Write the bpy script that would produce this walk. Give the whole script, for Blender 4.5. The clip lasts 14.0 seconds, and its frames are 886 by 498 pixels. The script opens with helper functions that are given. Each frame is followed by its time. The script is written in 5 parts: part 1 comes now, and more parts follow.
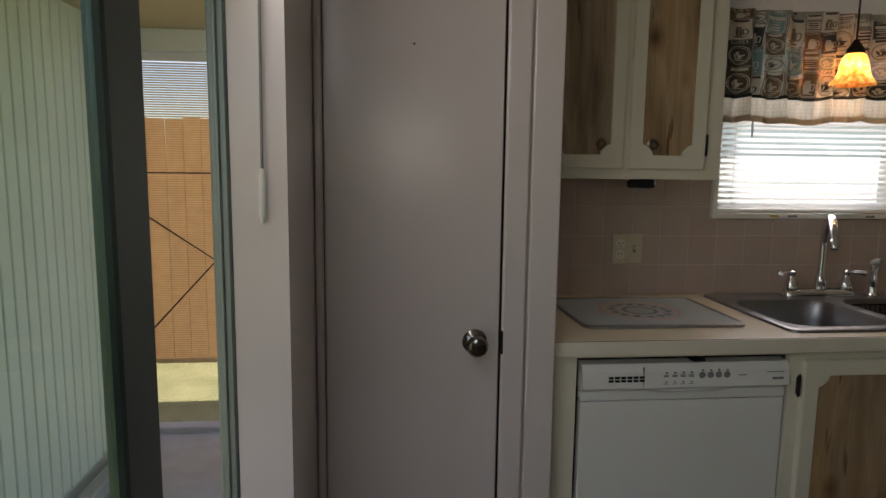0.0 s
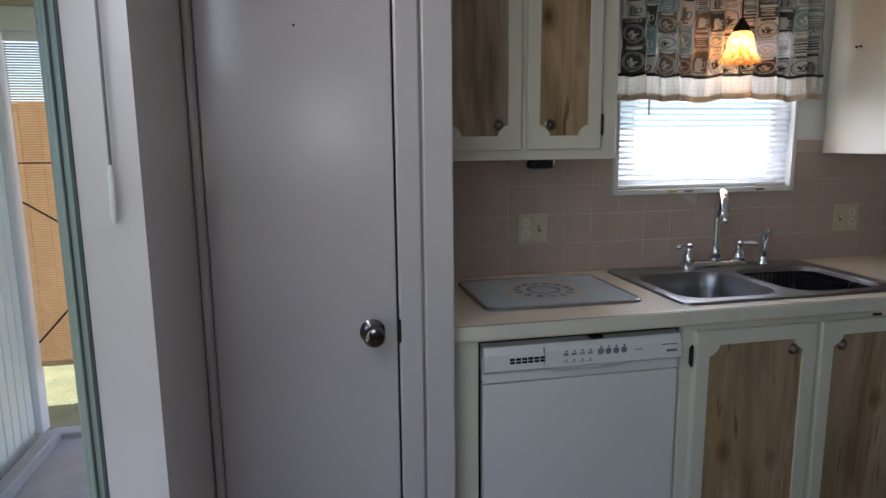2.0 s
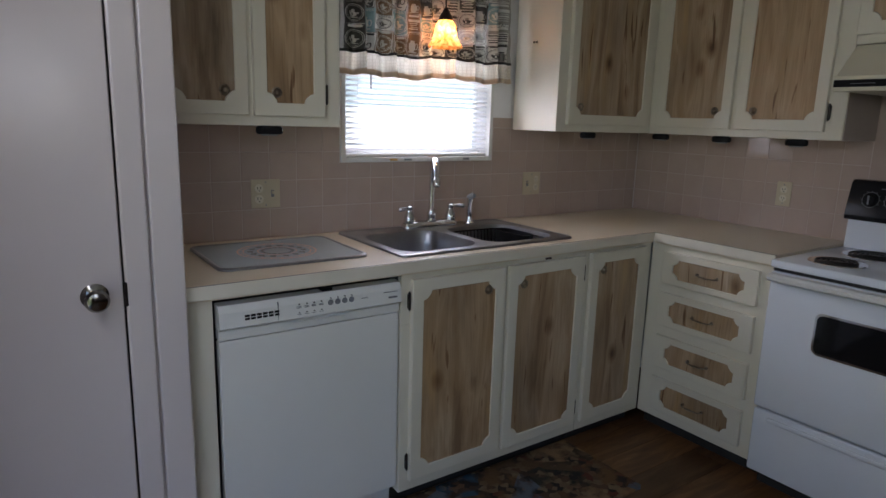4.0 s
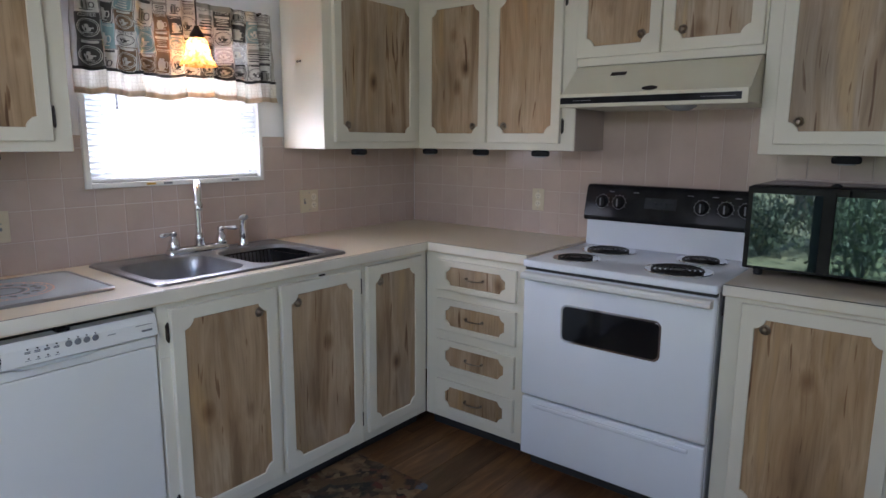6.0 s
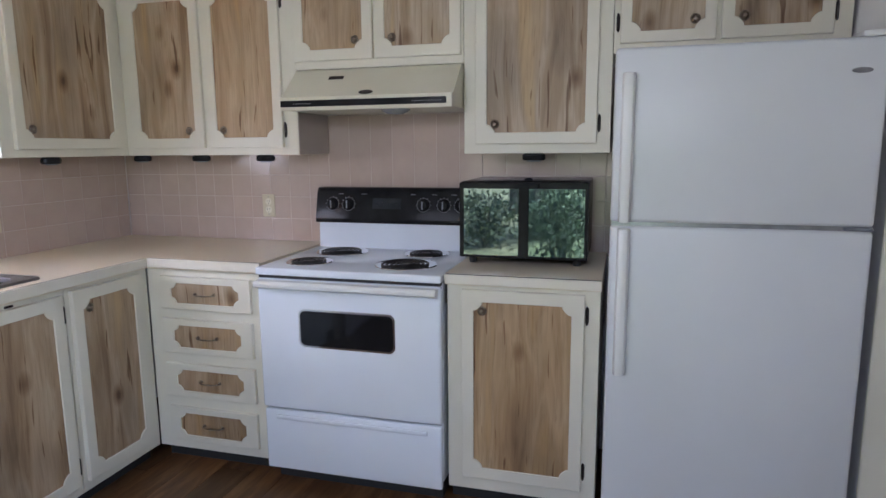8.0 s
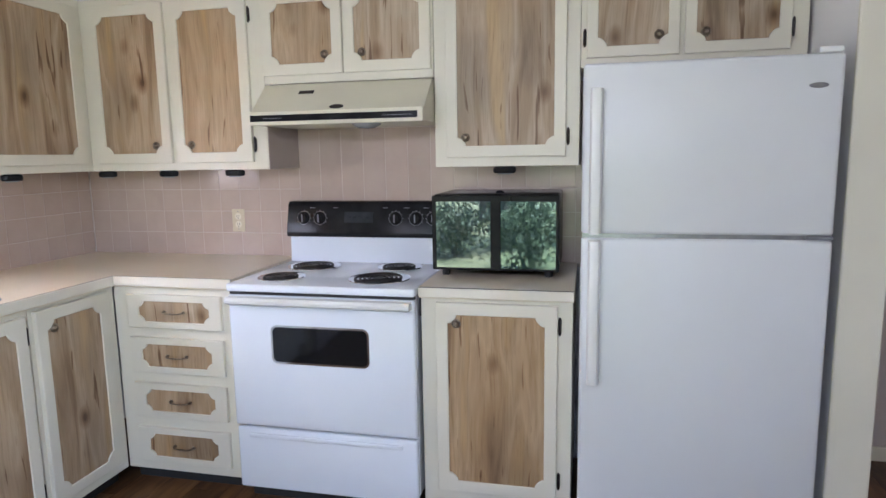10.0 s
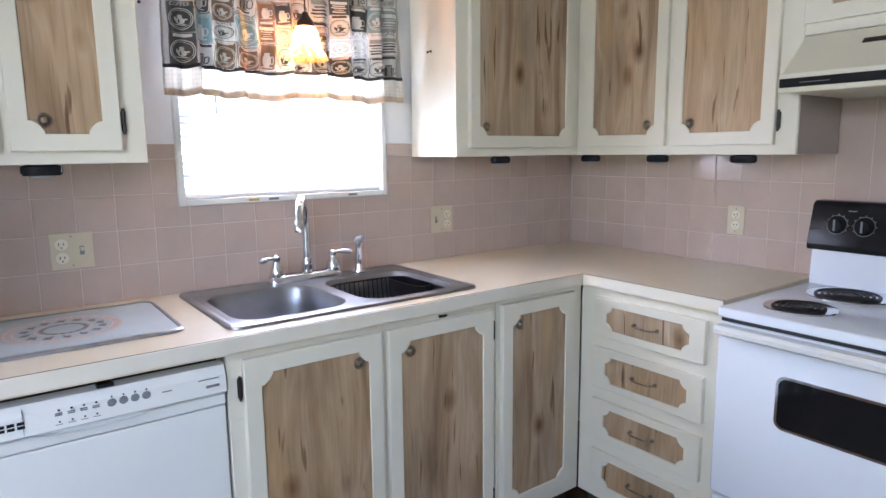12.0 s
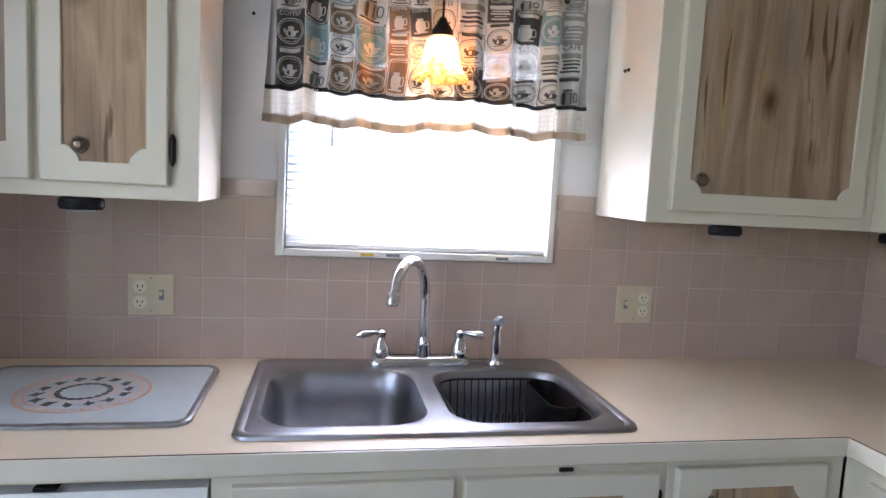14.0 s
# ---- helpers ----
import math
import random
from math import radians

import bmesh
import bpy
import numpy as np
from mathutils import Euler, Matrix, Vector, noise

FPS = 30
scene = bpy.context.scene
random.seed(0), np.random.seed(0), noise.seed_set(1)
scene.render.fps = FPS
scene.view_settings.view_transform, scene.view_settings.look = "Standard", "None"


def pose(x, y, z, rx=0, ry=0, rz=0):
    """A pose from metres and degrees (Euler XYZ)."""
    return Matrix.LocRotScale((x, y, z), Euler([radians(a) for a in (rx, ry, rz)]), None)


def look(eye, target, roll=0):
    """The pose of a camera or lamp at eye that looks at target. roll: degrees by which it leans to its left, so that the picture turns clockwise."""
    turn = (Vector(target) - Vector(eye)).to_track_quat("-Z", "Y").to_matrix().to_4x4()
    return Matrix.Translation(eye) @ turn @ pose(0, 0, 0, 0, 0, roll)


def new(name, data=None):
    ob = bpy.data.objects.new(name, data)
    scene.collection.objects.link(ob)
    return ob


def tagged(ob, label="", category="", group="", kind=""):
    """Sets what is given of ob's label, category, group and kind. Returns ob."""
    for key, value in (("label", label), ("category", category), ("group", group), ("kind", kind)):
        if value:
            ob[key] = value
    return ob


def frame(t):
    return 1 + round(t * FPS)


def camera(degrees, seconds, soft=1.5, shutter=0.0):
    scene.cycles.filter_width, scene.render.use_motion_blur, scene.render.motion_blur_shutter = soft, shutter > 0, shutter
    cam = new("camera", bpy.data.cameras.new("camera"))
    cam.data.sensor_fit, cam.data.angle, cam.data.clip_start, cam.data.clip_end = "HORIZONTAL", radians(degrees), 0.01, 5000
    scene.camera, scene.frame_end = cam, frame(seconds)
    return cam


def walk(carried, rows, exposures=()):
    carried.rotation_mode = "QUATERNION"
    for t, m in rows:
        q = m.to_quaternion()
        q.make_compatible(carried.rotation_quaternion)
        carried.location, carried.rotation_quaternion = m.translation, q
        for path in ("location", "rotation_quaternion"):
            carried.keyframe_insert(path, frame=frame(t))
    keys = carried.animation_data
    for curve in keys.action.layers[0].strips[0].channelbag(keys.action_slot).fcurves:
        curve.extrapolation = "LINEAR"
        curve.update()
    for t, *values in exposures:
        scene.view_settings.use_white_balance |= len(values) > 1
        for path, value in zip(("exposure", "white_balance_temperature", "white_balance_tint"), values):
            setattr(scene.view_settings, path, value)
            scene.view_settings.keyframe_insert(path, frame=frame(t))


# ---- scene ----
# camera and walk
cam = camera(70.1, 14.0)
PATH = [
    (0, (-3.052, -2.2, 1.384), (-2.848, -0.228, 1.123), 0.7),
    (0.5, (-2.976, -2.195, 1.382), (-2.713, -0.232, 1.107), -2.0),
    (1, (-2.955, -2.176, 1.388), (-2.667, -0.219, 1.092), -3.4),
    (1.5, (-2.935, -2.188, 1.39), (-2.579, -0.246, 1.072), 0.3),
    (2, (-2.946, -2.18, 1.403), (-2.54, -0.25, 1.074), -0.6),
    (2.5, (-3.008, -2.248, 1.388), (-2.353, -0.388, 1.055), 1.9),
    (3, (-3.008, -2.295, 1.382), (-2.061, -0.573, 1.013), 2.4),
    (3.2, (-3.001, -2.302, 1.387), (-1.963, -0.636, 1.005), 2.8),
    (5.3, (-2.904, -2.447, 1.38), (-1.685, -0.915, 0.971), 0.3),
    (5.5, (-2.891, -2.466, 1.392), (-1.586, -1.005, 0.988), 0.7),
    (6, (-2.841, -2.491, 1.395), (-1.301, -1.261, 1.054), 0.4),
    (6.5, (-2.824, -2.501, 1.388), (-1.14, -1.47, 1.069), 1.3),
    (7, (-2.803, -2.532, 1.391), (-1.088, -1.56, 1.058), 0.7),
    (7.5, (-2.815, -2.529, 1.386), (-0.996, -1.768, 1.053), -0.3),
    (8, (-2.807, -2.543, 1.378), (-0.907, -2.007, 1.059), -0.5),
    (8.2, (-2.8, -2.563, 1.382), (-0.863, -2.17, 1.078), -0.3),
    (8.6, (-2.804, -2.570, 1.385), (-0.842, -2.387, 1.080), 0.0),
    (9.0, (-2.806, -2.568, 1.388), (-0.838, -2.474, 1.084), 0.0),
    (9.5, (-2.810, -2.558, 1.391), (-0.842, -2.389, 1.092), -0.4),
    (9.9, (-2.814, -2.540, 1.393), (-0.873, -2.170, 1.101), -0.8),
    (10.3, (-2.816, -2.514, 1.394), (-0.965, -1.811, 1.108), -0.9),
    (10.5, (-2.803, -2.497, 1.394), (-1.029, -1.619, 1.108), -0.1),
    (11, (-2.755, -2.43, 1.383), (-1.265, -1.132, 1.077), 0.4),
    (11.5, (-2.584, -2.298, 1.364), (-1.275, -0.824, 1.026), -0.3),
    (12, (-2.362, -2.135, 1.374), (-1.191, -0.544, 1.066), -0.6),
    (12.5, (-2.115, -1.99, 1.391), (-1.264, -0.203, 1.103), 3.7),
    (13, (-1.953, -1.847, 1.416), (-1.261, 0.005, 1.113), 2.5),
    (13.5, (-1.819, -1.745, 1.404), (-1.31, 0.181, 1.231), 1.6),
    (14, (-1.72, -1.727, 1.412), (-1.345, 0.228, 1.213), 3.0),
]
EXPOSURES = [(0.0, 0.55, 7400, 20), (1.0, 0.95, 6750, 21), (2.0, 1.12, 6000, 19), (3.2, 1.02, 6300, 23), (5.3, 1.68, 5850, 23), (6.5, 2.05, 5880, 26),
             (8.2, 2.55, 5850, 27), (10.3, 3.02, 5950, 26), (12.0, 2.87, 5700, 25), (14.0, 2.42, 5750, 25)]
walk(cam, [(t, look(eye, target, roll)) for t, eye, target, roll in PATH], EXPOSURES)

# ---------------------------------------------------------------- world, sun, large lights
SUN_ELEV, SUN_AZ = radians(68), radians(-70)     # high, from the south-east
world = bpy.data.worlds.new("sky")
scene.world = world
world.use_nodes = True
wn = world.node_tree
sky = wn.nodes.new("ShaderNodeTexSky")
sky.sky_type, sky.sun_disc = "NISHITA", False
sky.sun_elevation, sky.sun_rotation = SUN_ELEV, radians(90) - SUN_AZ
wn.nodes["Background"].inputs[1].default_value = 0.15
wn.links.new(sky.outputs[0], wn.nodes["Background"].inputs[0])
sun = new("sun", bpy.data.lights.new("sun", "SUN"))
sun.data.energy, sun.data.angle, sun.data.color = 5.0, radians(0.5), (1, 0.95, 0.88)
sun.matrix_world = look((20 * math.cos(SUN_AZ), 20 * math.sin(SUN_AZ), 20 * math.tan(SUN_ELEV)), (0, 0, 0))


def window_lamp(name, eye, target, wide, high, watts, colour):
    lamp = new(name, bpy.data.lights.new(name, "AREA"))
    lamp.data.shape, lamp.data.size, lamp.data.size_y = "RECTANGLE", wide, high
    lamp.data.energy, lamp.data.color = watts, colour
    lamp.matrix_world = look(eye, target)


window_lamp("window_light_a", (-2.72, -5.52, 1.55), (-2.72, 0, 1.55), 0.50, 0.50, 1.0, (0.93, 0.96, 1.0))
window_lamp("door_light", (-3.25, -1.92, 1.85), (0, -1.92, 0.75), 1.6, 0.24, 3.0, (0.90, 0.95, 1.0))
window_lamp("sink_window_light", (-1.455, 0.060, 1.395), (-1.455, -0.9, 1.12), 0.58, 0.27, 1.8, (0.95, 0.98, 1.0))
window_lamp("sink_window_light_upper", (-1.455, 0.060, 1.720), (-1.455, -0.9, 1.40), 0.70, 0.24, 2.1, (0.95, 0.98, 1.0))


# ---------------------------------------------------------------- materials
def shader(name):
    m = bpy.data.materials.new(name)
    m.use_nodes = True
    t = m.node_tree
    return m, t, t.nodes["Principled BSDF"]


def node(t, kind, **values):
    n = t.nodes.new(kind)
    for key, value in values.items():
        n.inputs[key.replace("_", " ")].default_value = value
    return n


def ramp(t, source, stops):
    r = t.nodes.new("ShaderNodeValToRGB")
    while len(r.color_ramp.elements) < len(stops):
        r.color_ramp.elements.new(0.5)
    for e, (at, c) in zip(r.color_ramp.elements, stops):
        e.position, e.color = at, (*c, 1)
    t.links.new(source, r.inputs[0])
    return r.outputs[0]


def coords(t, scale=(1, 1, 1), shift_random=0.0):
    c = t.nodes.new("ShaderNodeTexCoord")
    mp = t.nodes.new("ShaderNodeMapping")
    mp.inputs["Scale"].default_value = scale
    t.links.new(c.outputs["Object"], mp.inputs["Vector"])
    if shift_random:
        info = t.nodes.new("ShaderNodeObjectInfo")
        mul = t.nodes.new("ShaderNodeVectorMath")
        mul.operation = "SCALE"
        mul.inputs[0].default_value = (1.7, 2.3, 3.1)
        sc = t.nodes.new("ShaderNodeMath")
        sc.operation = "MULTIPLY"
        sc.inputs[1].default_value = shift_random
        t.links.new(info.outputs["Random"], sc.inputs[0])
        t.links.new(sc.outputs[0], mul.inputs["Scale"])
        t.links.new(mul.outputs[0], mp.inputs["Location"])
    return mp.outputs[0]


def noise_tex(t, vec, scale, detail=4.0, rough=0.55, distort=0.0):
    n = node(t, "ShaderNodeTexNoise", Scale=scale, Detail=detail, Roughness=rough, Distortion=distort)
    t.links.new(vec, n.inputs["Vector"])
    return n.outputs["Fac"]


def bump(t, bsdf, height, strength, distance):
    b = node(t, "ShaderNodeBump", Strength=strength, Distance=distance)
    t.links.new(height, b.inputs["Height"])
    t.links.new(b.outputs[0], bsdf.inputs["Normal"])


def mixed(t, fac, a, b, mode="MIX"):
    m = t.nodes.new("ShaderNodeMix")
    m.data_type, m.blend_type = "RGBA", mode
    for socket, value in ((m.inputs[0], fac), (m.inputs[6], a), (m.inputs[7], b)):
        if isinstance(value, (int, float)):
            socket.default_value = value
        elif isinstance(value, tuple):
            socket.default_value = (*value, 1)
        else:
            t.links.new(value, socket)
    return m.outputs[2]


def plain(name, a, b, rough, metal=0.0, scale=6.0, fine=120.0, relief=0.15, depth=0.001, coat=0.0, vary=0.0):
    """A surface that wavers between two colours, with fine relief."""
    m, t, s = shader(name)
    v = coords(t, (1, 1, 1), vary)
    n1, n2 = noise_tex(t, v, scale, 5), noise_tex(t, v, fine, 3)
    col = ramp(t, n1, [(0.3, a), (0.7, b)])
    t.links.new(col, s.inputs["Base Color"])
    mr = node(t, "ShaderNodeMapRange", From_Min=0.3, From_Max=0.7, To_Min=rough * 0.85, To_Max=min(1, rough * 1.15))
    t.links.new(n1, mr.inputs[0])
    t.links.new(mr.outputs[0], s.inputs["Roughness"])
    s.inputs["Metallic"].default_value, s.inputs["Coat Weight"].default_value = metal, coat
    if relief:
        bump(t, s, n2, relief, depth)
    return m


PAINT = plain("cream paint", (0.71, 0.67, 0.565), (0.77, 0.73, 0.62), 0.40, scale=3, fine=55, relief=0.12, depth=0.002)
WALL = plain("white wall paint", (0.82, 0.81, 0.82), (0.87, 0.86, 0.86), 0.5, scale=2, fine=90, relief=0.15, depth=0.002)
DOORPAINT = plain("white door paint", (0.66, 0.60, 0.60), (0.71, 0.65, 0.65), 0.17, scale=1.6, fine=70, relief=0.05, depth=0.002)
ROOMWALL = plain("beige room wall", (0.58, 0.50, 0.46), (0.63, 0.55, 0.51), 0.6, scale=1.5, fine=60, relief=0.2, depth=0.002)
CEIL = plain("ceiling paint", (0.74, 0.73, 0.70), (0.80, 0.79, 0.76), 0.8, scale=2, fine=140, relief=0.5, depth=0.004)
LAMINATE = plain("cream laminate", (0.69, 0.595, 0.45), (0.74, 0.645, 0.50), 0.36, scale=14, fine=260, relief=0)
EDGE = plain("cream laminate edge", (0.72, 0.67, 0.57), (0.77, 0.72, 0.62), 0.35, scale=8, fine=160, relief=0.05, depth=0.0005)
ENAMEL = plain("white enamel", (0.76, 0.80, 0.87), (0.80, 0.84, 0.91), 0.16, scale=2, fine=30, relief=0.02, depth=0.001)
FRIDGE = plain("textured white steel", (0.64, 0.65, 0.67), (0.68, 0.69, 0.71), 0.34, scale=2, fine=420, relief=0.25, depth=0.0008)
PLASTIC = plain("white plastic", (0.76, 0.76, 0.74), (0.80, 0.80, 0.78), 0.35, scale=3, fine=60, relief=0.03, depth=0.0005)
IVORY = plain("ivory plastic", (0.60, 0.53, 0.38), (0.64, 0.57, 0.42), 0.35, scale=20, fine=200, relief=0.02, depth=0.0004)
PALEIVORY = plain("pale ivory plastic", (0.74, 0.69, 0.56), (0.78, 0.73, 0.60), 0.3, scale=20, fine=200, relief=0)
BLACK = plain("black plastic", (0.012, 0.012, 0.013), (0.022, 0.022, 0.024), 0.21, scale=12, fine=200, relief=0.04, depth=0.0005)
BLACK.node_tree.nodes["Principled BSDF"].inputs["Specular IOR Level"].default_value = 0.10
GREYMARK = plain("grey print", (0.16, 0.17, 0.19), (0.24, 0.25, 0.27), 0.5, scale=60, fine=300, relief=0)
DIALMARK = plain("pale dial print", (0.11, 0.115, 0.12), (0.17, 0.175, 0.18), 0.5, scale=60, fine=300, relief=0)
BLACKGLASS = plain("black glass", (0.006, 0.007, 0.008), (0.010, 0.011, 0.012), 0.06, scale=3, fine=20, relief=0)
MIRRORGLASS = plain("dark mirrored glass", (0.012, 0.020, 0.022), (0.016, 0.026, 0.028), 0.02, scale=3, fine=9, relief=0.012, depth=0.004, coat=1.0)
MIRRORGLASS.node_tree.nodes["Principled BSDF"].inputs["IOR"].default_value = 2.3
MIRRORGLASS.node_tree.nodes["Principled BSDF"].inputs["Specular Tint"].default_value = (0.70, 0.92, 1.0, 1)
CHROME = plain("chrome", (0.72, 0.73, 0.75), (0.80, 0.81, 0.83), 0.07, metal=1, scale=30, fine=200, relief=0)
BRONZE = plain("aged bronze", (0.16, 0.125, 0.095), (0.36, 0.30, 0.23), 0.37, metal=0.9, scale=140, fine=400, relief=0.2, depth=0.0006)
DARKMETAL = plain("dark bronze metal", (0.018, 0.014, 0.012), (0.035, 0.027, 0.022), 0.4, metal=0.5, scale=90, fine=300, relief=0.1, depth=0.0005)
ALU = plain("grey green aluminium", (0.20, 0.25, 0.25), (0.27, 0.32, 0.31), 0.42, metal=0.5, scale=5, fine=160, relief=0.08, depth=0.0008)
NICKEL = plain("dark satin nickel", (0.26, 0.25, 0.24), (0.34, 0.33, 0.31), 0.14, metal=1, scale=30, fine=200, relief=0)
# darker than the cream paint: holds the shade of one cabinet side
SIDESHADE = plain("taupe for a shaded side", (0.40, 0.33, 0.29), (0.45, 0.38, 0.34), 0.35, scale=8, fine=120, relief=0.05, depth=0.0006)
ALUDARK = plain("dark green-grey aluminium", (0.045, 0.075, 0.072), (0.075, 0.11, 0.105), 0.4, metal=0.4, scale=5, fine=160, relief=0.08, depth=0.0008)
RIMMETAL = plain("brushed rim", (0.30, 0.31, 0.33), (0.40, 0.41, 0.43), 0.34, metal=0.9, scale=30, fine=400, relief=0)
COIL = plain("burner coil", (0.010, 0.010, 0.011), (0.022, 0.021, 0.020), 0.42, metal=0.2, scale=60, fine=300, relief=0.1, depth=0.0005)
# near-black: real rubber, and shade painted into gaps and recesses
RUBBER_SHADE = plain("near-black rubber and gap shade", (0.02, 0.02, 0.02), (0.03, 0.03, 0.03), 0.7, scale=30, fine=200, relief=0)
HOODPAINT = plain("almond enamel", (0.66, 0.62, 0.49), (0.70, 0.66, 0.53), 0.37, scale=4, fine=60, relief=0.03, depth=0.0006)
PORCHWALL = plain("ribbed porch paint", (0.74, 0.78, 0.71), (0.80, 0.84, 0.76), 0.5, scale=3, fine=70, relief=0.1, depth=0.002)
PORCHCEIL = plain("yellowed porch ceiling", (0.52, 0.43, 0.26), (0.58, 0.49, 0.31), 0.7, scale=3, fine=80, relief=0.1, depth=0.002)
CONCRETE = plain("grey painted boards", (0.34, 0.34, 0.33), (0.46, 0.46, 0.45), 0.7, scale=5, fine=70, relief=0.3, depth=0.003)
BAMBOO = plain("bamboo slats", (0.50, 0.34, 0.16), (0.62, 0.44, 0.22), 0.6, scale=20, fine=200, relief=0.1, depth=0.0006)
FENCEWOOD = plain("cedar fence boards", (0.42, 0.21, 0.08), (0.55, 0.30, 0.12), 0.75, scale=3, fine=60, relief=0.3, depth=0.003, vary=9)
GRASS = plain("lawn", (0.16, 0.19, 0.085), (0.31, 0.32, 0.17), 0.9, scale=2.5, fine=40, relief=0.9, depth=0.05)
BARK = plain("tree bark", (0.10, 0.08, 0.06), (0.17, 0.14, 0.11), 0.9, scale=8, fine=40, relief=0.8, depth=0.02)
LEAF = plain("green leaves", (0.06, 0.095, 0.05), (0.135, 0.175, 0.095), 0.5, scale=0.9, fine=20, relief=0)
SIDING = plain("pale blue siding", (0.78, 0.86, 0.87), (0.84, 0.91, 0.92), 0.55, scale=2, fine=40, relief=0.05)
ROOF = plain("grey shingles", (0.16, 0.16, 0.16), (0.24, 0.24, 0.23), 0.9, scale=6, fine=40, relief=0.4, depth=0.01)
GROUT = plain("pale grout", (0.58, 0.495, 0.455), (0.65, 0.565, 0.525), 0.8, scale=30, fine=300, relief=0.3, depth=0.0008)
CLEAR = plain("smoked acrylic", (0.3, 0.32, 0.34), (0.4, 0.42, 0.44), 0.15, scale=30, fine=200, relief=0)
PINKROSE = plain("brown printed ring", (0.50, 0.26, 0.17), (0.60, 0.34, 0.23), 0.4, scale=60, fine=300, relief=0)
DARKPRINT = plain("dark printed figures", (0.03, 0.03, 0.03), (0.08, 0.08, 0.08), 0.4, scale=60, fine=300, relief=0)
GLASSBOARD = plain("pale blue white glass", (0.50, 0.57, 0.61), (0.55, 0.62, 0.66), 0.12, scale=5, fine=160, relief=0.08, depth=0.0006)
AMBERLED = plain("display", (0.022, 0.026, 0.03), (0.035, 0.04, 0.045), 0.2, scale=20, fine=100, relief=0)
ORANGE = plain("amber plastic", (0.55, 0.33, 0.05), (0.65, 0.42, 0.08), 0.4, scale=20, fine=100, relief=0)


def tile_material():
    m, t, s = shader("mauve glazed tile")
    v = coords(t, (1, 1, 1), 5.0)
    info = t.nodes.new("ShaderNodeObjectInfo")
    n = noise_tex(t, v, 9, 4)
    col = ramp(t, n, [(0.3, (0.505, 0.395, 0.338)), (0.7, (0.55, 0.435, 0.375))])
    tint = ramp(t, info.outputs["Random"], [(0.0, (0.98, 0.98, 0.98)), (1.0, (1.02, 1.02, 1.02))])
    t.links.new(mixed(t, 1.0, col, tint, "MULTIPLY"), s.inputs["Base Color"])
    s.inputs["Roughness"].default_value = 0.13
    bump(t, s, noise_tex(t, v, 14, 2), 0.05, 0.004)
    return m


def stretched(t, vec, scale):
    mp = t.nodes.new("ShaderNodeMapping")
    mp.inputs["Scale"].default_value = scale
    t.links.new(vec, mp.inputs["Vector"])
    return mp.outputs[0]


def wood_material():
    """Printed weathered wood, upright: soft grey and tan bands, fine grain, short dark splits and a few knots; every panel has its own piece of it."""
    m, t, s = shader("weathered wood grain")
    v = coords(t, (1, 1, 1), 11.0)
    # grain bends a little on its way up
    bend = t.nodes.new("ShaderNodeTexNoise")
    bend.inputs["Scale"].default_value, bend.inputs["Detail"].default_value = 3.2, 2.0
    t.links.new(stretched(t, v, (1, 1, 0.5)), bend.inputs["Vector"])
    off = t.nodes.new("ShaderNodeVectorMath")
    off.operation = "MULTIPLY_ADD"
    off.inputs[1].default_value, off.inputs[2].default_value = (0.055, 0.055, 0.0), (-0.027, -0.027, 0.0)
    t.links.new(bend.outputs["Color"], off.inputs[0])
    add = t.nodes.new("ShaderNodeVectorMath")
    t.links.new(v, add.inputs[0])
    t.links.new(off.outputs[0], add.inputs[1])
    w = add.outputs[0]
    bands = noise_tex(t, stretched(t, w, (1, 1, 0.12)), 10.0, 4, 0.5, 0.6)
    base = ramp(t, bands, [(0.30, (0.22, 0.145, 0.09)), (0.41, (0.36, 0.26, 0.17)), (0.50, (0.46, 0.36, 0.265)), (0.58, (0.38, 0.285, 0.195)), (0.70, (0.46, 0.33, 0.19))])
    cloud = noise_tex(t, stretched(t, v, (1, 1, 0.4)), 5.0, 3, 0.5)
    tone = ramp(t, cloud, [(0.33, (0.74, 0.72, 0.70)), (0.50, (1.02, 0.98, 0.92)), (0.68, (1.08, 1.10, 1.10))])
    c0 = mixed(t, 1.0, base, tone, "MULTIPLY")
    grain = noise_tex(t, stretched(t, w, (1, 1, 0.03)), 120.0, 5, 0.7)
    c1 = mixed(t, 1.0, c0, ramp(t, grain, [(0.34, (0.80, 0.77, 0.74)), (0.48, (1.0, 0.99, 0.98)), (0.62, (1.05, 1.05, 1.05))]), "MULTIPLY")
    splits = noise_tex(t, stretched(t, w, (1, 1, 0.09)), 40.0, 2, 0.5, 0.3)
    c2 = mixed(t, 1.0, c1, ramp(t, splits, [(0.655, (1, 1, 1)), (0.68, (0.62, 0.52, 0.44)), (0.73, (0.36, 0.27, 0.21))]), "MULTIPLY")
    vor = node(t, "ShaderNodeTexVoronoi", Scale=5.6)
    t.links.new(stretched(t, w, (1, 1, 0.6)), vor.inputs["Vector"])
    c3 = mixed(t, 1.0, c2, ramp(t, vor.outputs["Distance"], [(0.04, (0.27, 0.19, 0.14)), (0.09, (0.58, 0.48, 0.39)), (0.19, (1, 1, 1))]), "MULTIPLY")
    info = t.nodes.new("ShaderNodeObjectInfo")
    hue = ramp(t, info.outputs["Random"], [(0.0, (0.98, 0.88, 0.72)), (0.45, (1.02, 0.97, 0.90)), (1.0, (1.0, 1.03, 1.07))])
    t.links.new(mixed(t, 1.0, c3, hue, "MULTIPLY"), s.inputs["Base Color"])
    s.inputs["Roughness"].default_value = 0.5
    bump(t, s, grain, 0.12, 0.001)
    return m


